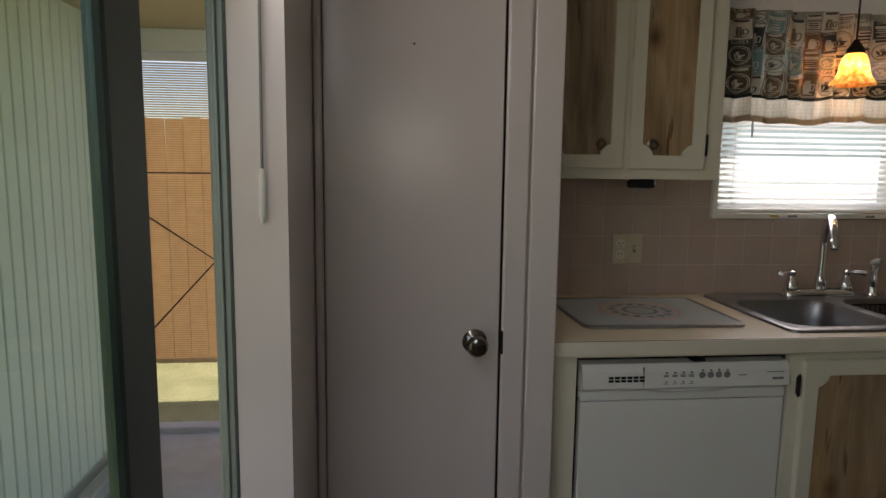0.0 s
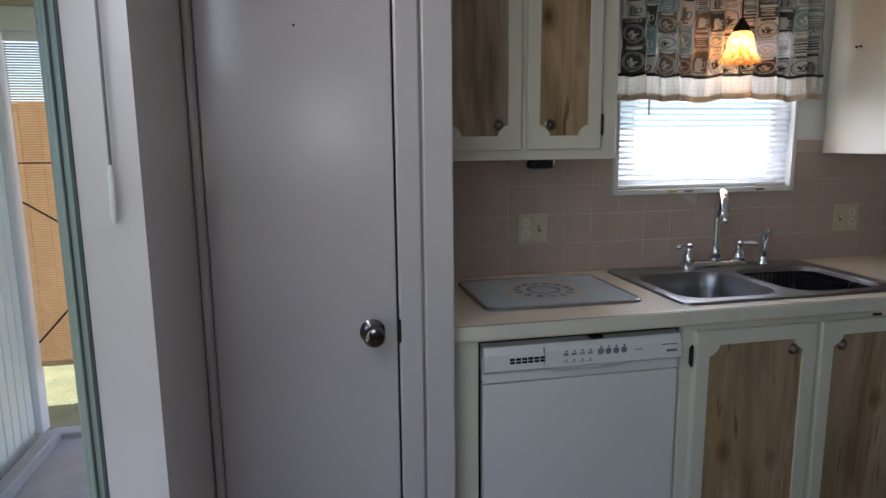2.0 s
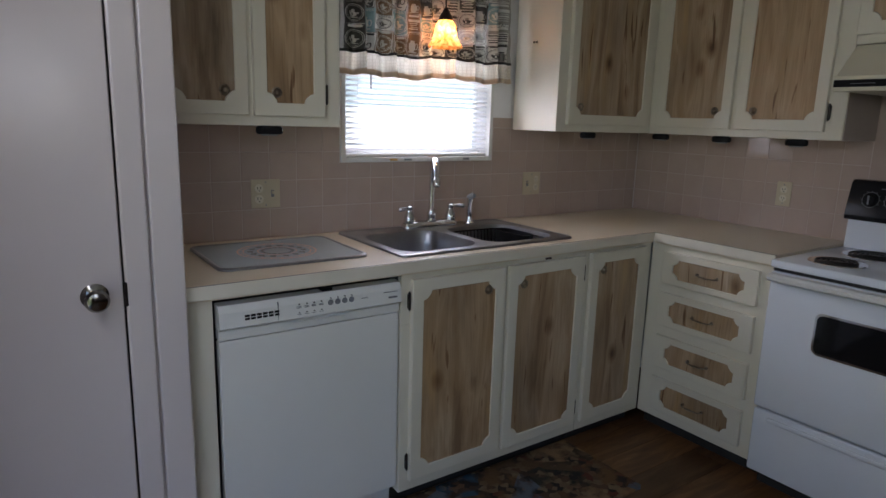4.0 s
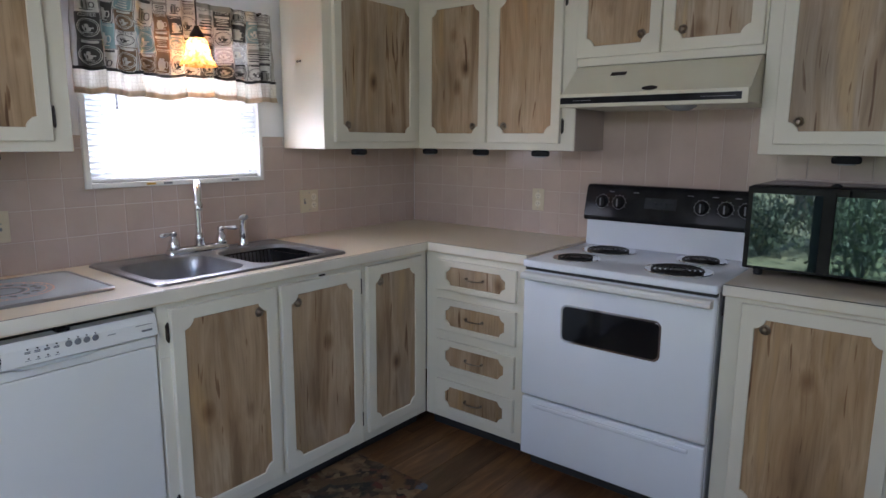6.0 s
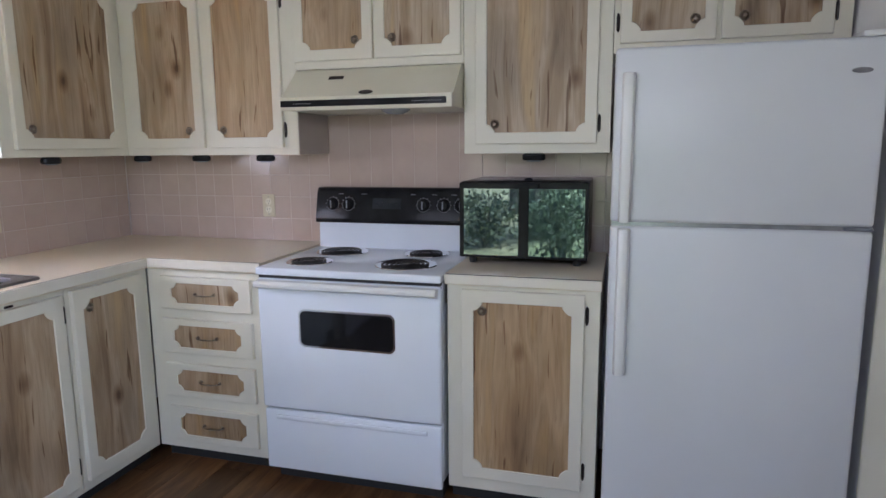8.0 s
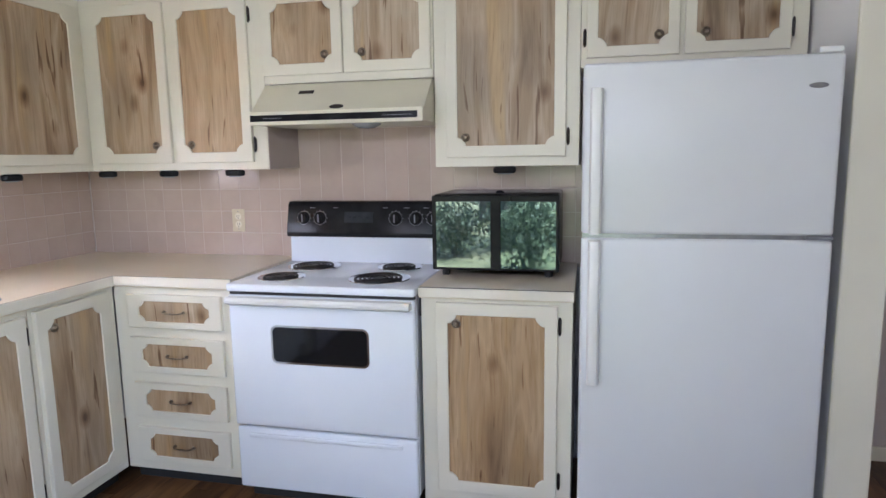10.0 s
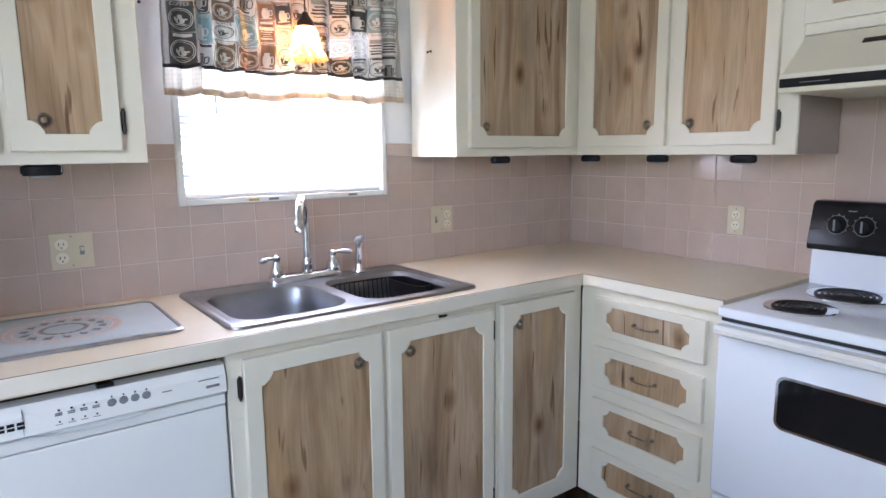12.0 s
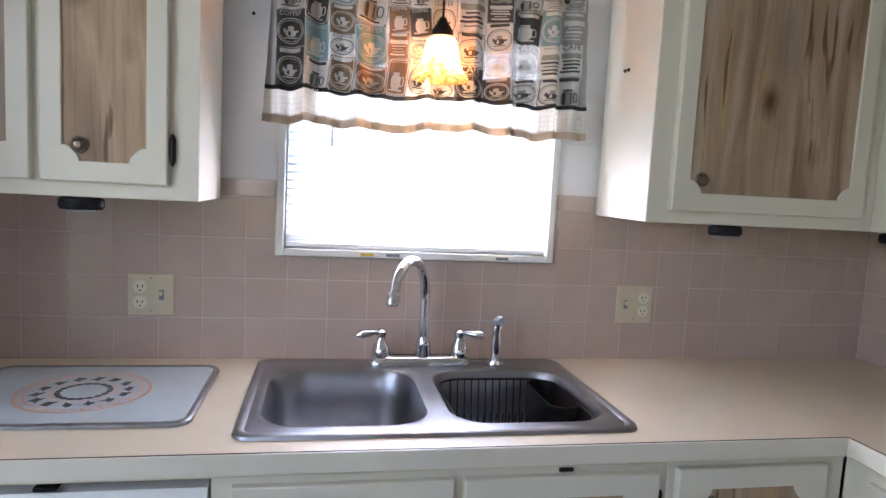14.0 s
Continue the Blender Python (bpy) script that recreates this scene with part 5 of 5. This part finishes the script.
bcx, bcy = -2.215, -0.285


def annulus(r0, r1, z, steps=48):
    bm = bmesh.new()
    a = [[bm.verts.new((bcx + r * math.cos(k * 2 * math.pi / steps), bcy + r * math.sin(k * 2 * math.pi / steps), z)) for k in range(steps)] for r in (r0, r1)]
    for k in range(steps):
        bm.faces.new((a[0][k], a[0][(k + 1) % steps], a[1][(k + 1) % steps], a[1][k]))
    return bm


for r0, r1 in ((0.127, 0.133), (0.110, 0.114), (0.062, 0.066)):
    part("printed_ring", annulus(r0, r1, CT + 0.0079), PINKROSE, board)
for k in range(18):
    a = 2 * math.pi * k / 18
    bm = bmesh.new()
    bm.faces.new([bm.verts.new((bcx + r * math.cos(a + o), bcy + r * math.sin(a + o), CT + 0.0079)) for r, o in ((0.046, -0.15), (0.055, -0.16), (0.057, 0.0), (0.055, 0.16), (0.046, 0.15), (0.043, 0.0))])
    part("printed_leaf", bm, DARKPRINT, board)
rnd = random.Random(4)
for k in range(14):
    a = 2 * math.pi * k / 14 + 0.2
    bm = bmesh.new()
    pts = [(rnd.uniform(0.010, 0.019) * (1.25 if j % 2 else 0.75), 2 * math.pi * j / 9) for j in range(9)]
    bm.faces.new([bm.verts.new((bcx + 0.088 * math.cos(a) + r * math.cos(b) * 0.8, bcy + 0.088 * math.sin(a) + r * math.sin(b), CT + 0.0079)) for r, b in pts])
    part("printed_figure", bm, DARKPRINT, board)
for k in range(24):
    a = 2 * math.pi * k / 24
    bm = bmesh.new()
    bm.faces.new([bm.verts.new((bcx + r * math.cos(a + o), bcy + r * math.sin(a + o), CT + 0.0079)) for r, o in ((0.1145, 0), (0.1265, 0.012), (0.1265, 0.06), (0.1145, 0.048))])
    part("printed_tick", bm, PINKROSE, board)


# ---------------------------------------------------------------- sockets
def outlet(wall, u, w, wide, high, kinds, label):
    o = thing("wall_socket", place(wall, u, 0, w), label, "socket", "wall sockets")
    part("plate", wbox(wall, u - wide / 2, u + wide / 2, 0.0003, 0.0055, w - high / 2, w + high / 2, 0.0025, 2), IVORY, o)
    for off, kind in kinds:
        if kind == "switch":
            part("switch_frame", wbox(wall, u + off - 0.006, u + off + 0.006, 0.0055, 0.0065, w - 0.013, w + 0.013), GREYMARK, o)
            part("toggle", wbox(wall, u + off - 0.004, u + off + 0.004, 0.006, 0.017, w - 0.001, w + 0.010, 0.0015), IVORY, o)
        else:
            for dz in (0.020, -0.020):
                f = part("receptacle", lathe([(0.0001, 0.0), (0.0165, 0.0), (0.0165, 0.0015), (0.0001, 0.0016)], 20, axis="y" if wall == "N" else "x", at=place(wall, u + off, 0.0056, w + dz)), PALEIVORY, o, "pale ivory socket face")
                for du, h in ((-0.006, 0.0045), (0.006, 0.0035)):
                    part("slot", wbox(wall, u + off + du - 0.0012, u + off + du + 0.0012, 0.0068, 0.0076, w + dz + 0.002 - h, w + dz + 0.002 + h), BLACK, f)
                part("ground_hole", wbox(wall, u + off - 0.002, u + off + 0.002, 0.0068, 0.0076, w + dz - 0.011, w + dz - 0.007), BLACK, f)
    for dz in ((0.043, -0.043)):
        part("screw", lathe([(0.0001, 0), (0.003, 0), (0.0001, 0.001)], 10, axis="y" if wall == "N" else "x", at=place(wall, u, 0.0056, w + dz)), RIMMETAL, o)


outlet("N", -2.152, 1.093, 0.112, 0.108, ((-0.026, "socket"), (0.026, "switch")), "ivory double plate with socket and switch on the tiles")
outlet("N", -0.800, 1.089, 0.114, 0.112, ((-0.028, "switch"), (0.028, "socket")), "ivory double plate with switch and socket on the tiles")
outlet("E", -0.848, 1.096, 0.068, 0.112, ((0, "socket"),), "ivory single socket plate on the tiles")


# ---------------------------------------------------------------- stove
SY0, SY1, SX = -1.924, -1.162, -0.632
stove = thing("electric_stove", (-0.33, -1.54, 0), "white electric stove with four coil burners and black control panel", "stove")
part("body", box(SX + 0.02, -0.03, SY0 + 0.004, SY1 - 0.004, 0.09, 0.884, 0.003), ENAMEL, stove)
part("skirt", box(SX + 0.06, -0.05, SY0 + 0.02, SY1 - 0.02, 0.0, 0.09), RUBBER_SHADE, stove)
part("drawer", box(SX - 0.008, SX + 0.02, SY0 + 0.004, SY1 - 0.004, 0.068, 0.326, 0.008, 3), ENAMEL, stove, smooth=True)
part("drawer_lip", box(SX - 0.017, SX - 0.006, SY0 + 0.06, SY1 - 0.06, 0.288, 0.306, 0.005, 3), ENAMEL, stove, smooth=True)
od = part("oven_door", box(SX - 0.014, SX + 0.02, SY0 + 0.002, SY1 - 0.002, 0.336, 0.872, 0.010, 3), ENAMEL, stove, smooth=True)
wy0, wy1, wz0, wz1 = -1.735, -1.350, 0.612, 0.750


def yz_plate(ring, x0, x1):
    return loft([[Vector((x0, y, z)) for y, z in ring], [Vector((x1, y, z)) for y, z in ring]])


part("window_trim", yz_plate(rounded(wy0 - 0.008, wy1 + 0.008, wz0 - 0.008, wz1 + 0.008, 0.026, 6), SX - 0.012, SX - 0.0165), CHROME, od)
part("oven_window", yz_plate(rounded(wy0, wy1, wz0, wz1, 0.02, 6), SX - 0.012, SX - 0.0185), BLACKGLASS, od, "black glass oven window")
hd = bmesh.new()
hp = [(SX - 0.012, 0.838), (SX - 0.046, 0.840), (SX - 0.056, 0.846), (SX - 0.058, 0.858), (SX - 0.050, 0.868), (SX - 0.012, 0.868)]
hd = loft([[Vector((x, y, z)) for x, z in hp] for y in (SY0 + 0.012, SY0 + 0.02, SY1 - 0.02, SY1 - 0.012)])
hd.faces.new([v for v in hd.verts if abs(v.co.y - SY0 - 0.012) < 1e-6])
part("handle", hd, PLASTIC, od, "white bar handle", True)
# a solid dark strip paints the shade between oven door and cooktop
part("vent_gap_shade", box(SX - 0.004, SX + 0.02, SY0 + 0.006, SY1 - 0.006, 0.873, 0.886), RUBBER_SHADE, stove, "dark strip standing in for the vent gap's shade")
top = box(SX - 0.020, -0.03, SY0, SY1, 0.886, 0.916, 0.007, 3)
part("cooktop", top, ENAMEL, stove, smooth=True)


def burner(x, y, r):
    b = part("burner", lathe([(r + 0.016, 0.0004), (r + 0.014, 0.005), (r + 0.006, 0.0035), (r * 0.6, 0.0015), (0.0001, 0.0012)], 40, at=(x, y, 0.916)), DARKMETAL, stove, "dark stained drip pan", True)
    part("pan_ring", lathe([(r + 0.0165, 0.0003), (r + 0.0185, 0.003), (r + 0.0165, 0.0062), (r + 0.0135, 0.0056)], 40, at=(x, y, 0.916)), CHROME, b, "bright chrome pan ring", True)
    pts, turns = [], 4.6 if r > 0.08 else 3.6
    n = int(turns * 26)
    for k in range(n + 1):
        a = 2 * math.pi * turns * k / n
        rr = 0.018 + (r - 0.022) * k / n
        pts.append((x + rr * math.cos(a), y + rr * math.sin(a), 0.9215))
    part("coil", tube(pts, 0.0052, 6), COIL, b, "black coil element", True)
    part("coil_cap", lathe([(0.0001, 0.003), (0.016, 0.0035), (0.017, 0.0085), (0.0001, 0.009)], 18, at=(x, y, 0.916)), COIL, b)


for bx, by, br in ((-0.500, -1.325, 0.078), (-0.238, -1.350, 0.098), (-0.480, -1.735, 0.105), (-0.215, -1.740, 0.080)):
    burner(bx, by, br)
bgp = [(-0.015, 0.90), (-0.105, 0.916), (-0.100, 1.032), (-0.015, 1.032)]
bgb = loft([[Vector((x, y, z)) for x, z in bgp] for y in (SY0 + 0.012, SY1 - 0.012)])
bgb.faces.new([v for v in bgb.verts if abs(v.co.y - SY0 - 0.012) < 1e-6])
part("backguard", bgb, ENAMEL, stove)
cpp = [(-0.012, 1.033), (-0.112, 1.033), (-0.116, 1.050), (-0.086, 1.182), (-0.070, 1.195), (-0.012, 1.195)]
cpb = loft([[Vector((x, y, z)) for x, z in cpp] for y in (SY0 - 0.002, SY1 + 0.002)])
cpb.faces.new([v for v in cpb.verts if abs(v.co.y - SY0 + 0.002) < 1e-6])
bmesh.ops.bevel(cpb, geom=cpb.edges[:], offset=0.004, segments=2, profile=0.5, affect="EDGES")
panel = part("control_panel", cpb, BLACK, stove, "glossy black control panel", True)


def on_panel(y, z):
    """A place on the sloping face of the control panel."""
    return Vector((-0.116 + 0.030 * (z - 1.050) / 0.132, y, z))


def yz_ring(p, r1, r0):
    bm, n = bmesh.new(), 28
    loops = []
    for r in (r1, r0):
        loop = []
        for k in range(n):
            q = on_panel(p.y + r * math.sin(2 * math.pi * k / n), p.z + r * math.cos(2 * math.pi * k / n))
            loop.append(bm.verts.new(q - Vector((0.0016, 0, 0))))
        loops.append(loop)
    for k in range(n):
        bm.faces.new((loops[0][k], loops[0][(k + 1) % n], loops[1][(k + 1) % n], loops[1][k]))
    return bm


for y in (-1.245, -1.325, -1.690, -1.785, -1.865):
    p = on_panel(y, 1.120)
    k = part("knob", lathe([(0.0001, 0.0), (0.029, 0.0), (0.027, 0.006), (0.022, 0.010), (0.020, 0.022), (0.0001, 0.023)], 24, axis="x", at=p - Vector((0.001, 0, 0))), BLACK, panel, "black round knob", True)
    part("pointer", box(p.x - 0.0265, p.x - 0.022, y - 0.003, y + 0.003, 1.102, 1.138, 0.001), GREYMARK, k)
    part("dial_ring", yz_ring(p, 0.0315, 0.0290), DIALMARK, panel, "pale printed dial ring")
    for j in range(9):
        a = radians(-120 + 30 * j)
        q = on_panel(y + 0.034 * math.sin(a), 1.120 + 0.034 * math.cos(a))
        part("dial_mark", box(q.x - 0.0018, q.x + 0.002, q.y - 0.0014, q.y + 0.0014, q.z - 0.0014, q.z + 0.0014), GREYMARK, panel)
q = on_panel(-1.515, 1.125)
part("clock_display", loft([[on_panel(y, z) + Vector((o, 0, 0)) for y, z in ((-1.445, 1.100), (-1.585, 1.100), (-1.585, 1.148), (-1.445, 1.148))] for o in (0.002, -0.0025)]), AMBERLED, panel, "grey clock display")
for k in range(5):
    y = -1.470 - k * 0.022
    a = on_panel(y, 1.112)
    part("display_mark", box(a.x - 0.004, a.x, y - 0.006, y + 0.006, 1.119, 1.129), AMBERLED, panel)
for y in (-1.285, -1.40, -1.64, -1.74, -1.83):
    a = on_panel(y, 1.166)
    part("panel_mark", box(a.x - 0.002, a.x + 0.001, y - 0.012, y + 0.012, 1.165, 1.1675), GREYMARK, panel)
# dark strip painted in for shade between stove and counter
part("side_gap_shade", box(SX + 0.05, -0.12, SY0 - 0.0055, SY0 - 0.0005, 0.80, 0.910), RUBBER_SHADE, stove)

# ---------------------------------------------------------------- range hood
hood = thing("range_hood", (-0.23, -1.56, 1.53), "almond enamel range hood with a black control strip", "range hood")
HY0, HY1 = -1.924, -1.204
hpf = [(-0.01, 1.700), (-0.322, 1.700), (-0.455, 1.578), (-0.455, 1.530), (-0.01, 1.530)]
hb = loft([[Vector((x, y, z)) for x, z in hpf] for y in (HY0, HY1)])
hb.faces.new([v for v in hb.verts if abs(v.co.y - HY0) < 1e-6])
bmesh.ops.bevel(hb, geom=[e for e in hb.edges if abs(e.verts[0].co.y - e.verts[1].co.y) > 0.1], offset=0.004, segments=2, profile=0.5, affect="EDGES")
part("body", hb, HOODPAINT, hood)
part("front_lip", box(-0.470, -0.4555, HY0, HY1, 1.526, 1.582, 0.003), HOODPAINT, hood)
part("control_strip", box(-0.4735, -0.4702, HY0 + 0.022, HY1 - 0.004, 1.541, 1.566, 0.001), BLACK, hood, "black control strip")
part("slider_mark", box(-0.4745, -0.4736, HY0 + 0.04, HY0 + 0.16, 1.552, 1.5535), GREYMARK, hood)
part("slider_mark", box(-0.4745, -0.4736, HY1 - 0.14, HY1 - 0.06, 1.552, 1.5535), GREYMARK, hood)


def on_hood(z):
    return -0.322 - 0.133 * (1.700 - z) / 0.122


part("badge", loft([[Vector((on_hood(z) + o, y, z + o * 0.6)) for y, z in ((-1.375, 1.668), (-1.44, 1.668), (-1.44, 1.655), (-1.375, 1.655))] for o in (0.001, -0.003)]), DARKMETAL, hood, "small dark name badge")
part("emblem", loft([[Vector((on_hood(1.594 + 0.009 * math.sin(a)) + o, -1.565 + 0.03 * math.cos(a), 1.594 + 0.009 * math.sin(a))) for a in [k * math.pi / 8 for k in range(16)]] for o in (0.001, -0.004)]), DARKMETAL, hood, "small dark emblem")
part("light_lens", lathe([(0.0001, -0.022), (0.03, -0.02), (0.055, -0.008), (0.06, 0.0)], 24, at=(-0.36, -1.66, 1.53)), CLEAR, hood, "round light lens", True)

# ---------------------------------------------------------------- microwave
mw = thing("microwave_oven", (-0.2, -2.175, CT - 0.004), "black countertop microwave with mirrored glass door", "microwave")
MX, MY0, MY1, MZ0, MZ1 = -0.395, -2.428, -1.938, 0.945, 1.245
part("body", box(MX, -0.03, MY0, MY1, MZ0, MZ1, 0.008, 2), BLACK, mw, smooth=True)
for x in (MX + 0.04, -0.07):
    for y in (MY0 + 0.04, MY1 - 0.04):
        part("foot", lathe([(0.014, 0), (0.016, 0.006), (0.016, 0.030)], 12, at=(x, y, CT - 0.0038)), RUBBER_SHADE, mw)
part("door", box(MX - 0.020, MX - 0.0005, -2.245, MY1 + 0.002, MZ0 + 0.004, MZ1 - 0.004, 0.004, 2), BLACK, mw)
part("door_glass", box(MX - 0.0235, MX - 0.0202, -2.170, MY1 - 0.016, MZ0 + 0.014, MZ1 - 0.026, 0.0008), MIRRORGLASS, mw, "dark mirrored door glass")
part("control_panel", box(MX - 0.020, MX - 0.0005, MY0 - 0.002, -2.247, MZ0 + 0.004, MZ1 - 0.004, 0.004, 2), BLACK, mw)
part("panel_glass", box(MX - 0.0235, MX - 0.0202, MY0 + 0.010, -2.208, MZ0 + 0.014, MZ1 - 0.026, 0.0008), MIRRORGLASS, mw, "dark mirrored control glass")
part("seam", box(MX - 0.0275, MX - 0.0236, -2.206, -2.170, MZ0 + 0.01, MZ1 - 0.012, 0.001), BLACK, mw)
part("top_knob", lathe([(0.018, 0), (0.017, 0.005), (0.008, 0.010), (0.0001, 0.011)], 14, at=(-0.30, -2.19, MZ1)), BLACK, mw)

# ---------------------------------------------------------------- fridge
fridge = thing("refrigerator", (-0.42, -2.88, 0), "white top-freezer refrigerator with long white handles", "refrigerator")
FX, FY0, FY1, FZ, FS = -0.790, -3.232, -2.514, 1.664, 1.138
part("cabinet", box(FX + 0.065, -0.05, FY0 + 0.004, FY1 - 0.004, 0.03, FZ - 0.012, 0.006, 2), FRIDGE, fridge)
part("gasket", box(FX + 0.05, FX + 0.066, FY0 + 0.012, FY1 - 0.012, 0.08, FZ - 0.02), RUBBER_SHADE, fridge)
part("toe_grille", box(FX + 0.03, FX + 0.064, FY0 + 0.01, FY1 - 0.01, 0.0, 0.085, 0.004), PLASTIC, fridge)
part("freezer_door", box(FX, FX + 0.05, FY0, FY1, FS + 0.006, FZ, 0.012, 3), FRIDGE, fridge, smooth=True)
part("fridge_door", box(FX, FX + 0.05, FY0, FY1, 0.09, FS - 0.006, 0.012, 3), FRIDGE, fridge, smooth=True)
part("door_gap", box(FX + 0.010, FX + 0.05, FY0 + 0.004, FY1 - 0.004, FS - 0.008, FS + 0.008), RIMMETAL, fridge)
for z0, z1 in ((FS + 0.008, FZ - 0.075), (0.66, FS - 0.012)):
    hb = loft([[Vector((FX - o, y, z)) for o, y in ((-0.002, FY1 - 0.022), (0.030, FY1 - 0.023), (0.040, FY1 - 0.028), (0.043, FY1 - 0.040), (0.039, FY1 - 0.053), (0.024, FY1 - 0.060), (-0.002, FY1 - 0.060))] for z in (z0, z1)])
    hb.faces.new([v for v in hb.verts if abs(v.co.z - z0) < 1e-6])
    bmesh.ops.bevel(hb, geom=[e for e in hb.edges if abs(e.verts[0].co.z - e.verts[1].co.z) < 1e-4], offset=0.004, segments=2, profile=0.5, affect="EDGES")
    part("handle", hb, PLASTIC, fridge, "long white bar handle", True)
part("hinge_cap", box(FX + 0.005, FX + 0.11, FY0 + 0.005, FY0 + 0.07, FZ + 0.0005, FZ + 0.018, 0.005, 2), PLASTIC, fridge)
part("middle_hinge", box(FX - 0.002, FX + 0.012, FY0 + 0.002, FY0 + 0.075, FS - 0.005, FS + 0.005, 0.002), GREYMARK, fridge, "dark grey middle hinge")
part("emblem", yz_plate([(-3.165 + 0.026 * math.cos(k * math.pi / 8), 1.575 + 0.008 * math.sin(k * math.pi / 8)) for k in range(16)], FX + 0.001, FX - 0.002), RIMMETAL, fridge, "small silver emblem")

# ---------------------------------------------------------------- rug
rug = thing("kitchen_rug", (-1.4, -0.76, 0), "dark printed kitchen rug with brick and teal patches", "rug")
part("mat", slab(rounded(-1.94, -1.020, -0.975, -0.545, 0.02, 4), [], 0.0005, 0.009), RUG, rug)

# ---------------------------------------------------------------- tiles
gr = box(-2.60, fo[0], 0.0012, 0.0059, 0.90, 1.402)
box(fo[1], 0.0, 0.0012, 0.0059, 0.90, 1.402, bm=gr)
box(fo[0], fo[1], 0.0012, 0.0059, 0.90, fo[2], bm=gr)
part("grout", gr, GROUT, wall_north)
part("grout", box(0.0012, 0.0059, -2.60, -0.0, 0.90, 1.70), GROUT, wall_east)
tile_cache = {}


def tile(wall, u0, u1, w0, w1, parent):
    """One glazed tile with eased edges; alike tiles share their mesh."""
    a, b = round(u1 - u0 - 0.0024, 4), round(w1 - w0 - 0.0024, 4)
    if a < 0.012 or b < 0.012:
        return
    key = (wall, a, b)
    if key not in tile_cache:
        bm, e = bmesh.new(), 0.0018
        def ring(o, d):
            return [bm.verts.new(place(wall, su * (a / 2 - o), d, sw * (b / 2 - o))) for su, sw in ((-1, -1), (1, -1), (1, 1), (-1, 1))]
        r = [ring(0, -0.003), ring(0, -0.0008), ring(e * 0.4, -0.0002), ring(e, 0.0)]
        for p, q in zip(r, r[1:]):
            for k in range(4):
                bm.faces.new((p[k], p[(k + 1) % 4], q[(k + 1) % 4], q[k]))
        bm.faces.new(r[-1])
        bmesh.ops.recalc_face_normals(bm, faces=bm.faces[:])
        me = bpy.data.meshes.new("tile")
        bm.to_mesh(me)
        bm.free()
        me.materials.append(TILE)
        tile_cache[key] = me
    ob = new("tile", tile_cache[key])
    ob.parent = parent
    ob.location = place(wall, (u0 + u1) / 2, 0, (w0 + w1) / 2)
    tw = Euler((random.gauss(0, 0.0007), random.gauss(0, 0.0005), random.gauss(0, 0.0007)))
    ob.rotation_euler = tw


P, ZR = 0.108, [0.90, 0.9165, 1.0335, 1.141, 1.2485, 1.356]
us = [-1.918 + P * k for k in range(-7, 19)]
us = [u for u in us if -2.60 < u < -0.004]
us = [-2.598] + us + [-0.003]
for u0, u1 in zip(us, us[1:]):
    for w0, w1 in zip(ZR[1:], ZR[2:]):
        cx0, cx1 = fo[0], fo[1]
        if w1 > fo[2] + 0.005 and u1 > cx0 and u0 < cx1:
            if w0 < fo[2] - 0.02:
                tile("N", u0, u1, w0, min(w1, fo[2] - 0.001), wall_north)
                if u0 < cx0 - 0.014:
                    tile("N", u0, cx0 - 0.001, fo[2] - 0.003, w1, wall_north)
                elif u1 > cx1 + 0.014:
                    tile("N", cx1 + 0.001, u1, fo[2] - 0.003, w1, wall_north)
                continue
            if u0 < cx0 - 0.014:
                tile("N", u0, cx0 - 0.001, w0, w1, wall_north)
            elif u1 > cx1 + 0.014:
                tile("N", cx1 + 0.001, u1, w0, w1, wall_north)
            continue
        tile("N", u0, u1, w0, w1, wall_north)
for u0, u1 in ((-1.984, fo[0] - 0.001), (fo[1] + 0.001, -0.945)):
    tile("N", u0, u1, 1.357, 1.404, wall_north)
us = [-0.003] + [-0.105 - P * k for k in range(24)]
us = sorted(u for u in us if u > -2.6)
for u0, u1 in zip(us, us[1:]):
    if -1.93 < (u0 + u1) / 2 < -1.19:
        for w0, w1 in ((0.9165, 1.191), (1.191, 1.528)):
            tile("E", u0, u1, w0, w1, wall_east)
        continue
    for w0, w1 in zip(ZR[1:], ZR[2:]):
        tile("E", u0, u1, w0, min(w1, 1.349), wall_east)

# ---------------------------------------------------------------- floor planks
row, y = 0, 0.0
while y > SOUTH:
    x = WEST + (0.37 * row) % 1.0 - 1.2
    while x < EAST2:
        a, b = max(x, WEST), min(x + 1.2, EAST2)
        if b - a > 0.02:
            key = ("plank", round(b - a, 3))
            if key not in tile_cache:
                bm = box(-(b - a) / 2 + 0.0008, (b - a) / 2 - 0.0008, -0.0742, 0.0742, -0.002, 0.0, 0.0008)
                me = bpy.data.meshes.new("plank")
                bm.to_mesh(me)
                bm.free()
                me.materials.append(FLOORWOOD)
                tile_cache[key] = me
            p = new("plank", tile_cache[key])
            p.parent = floor
            p.location = ((a + b) / 2, y - 0.075, 0)
        x += 1.2
    y -= 0.15
    row += 1
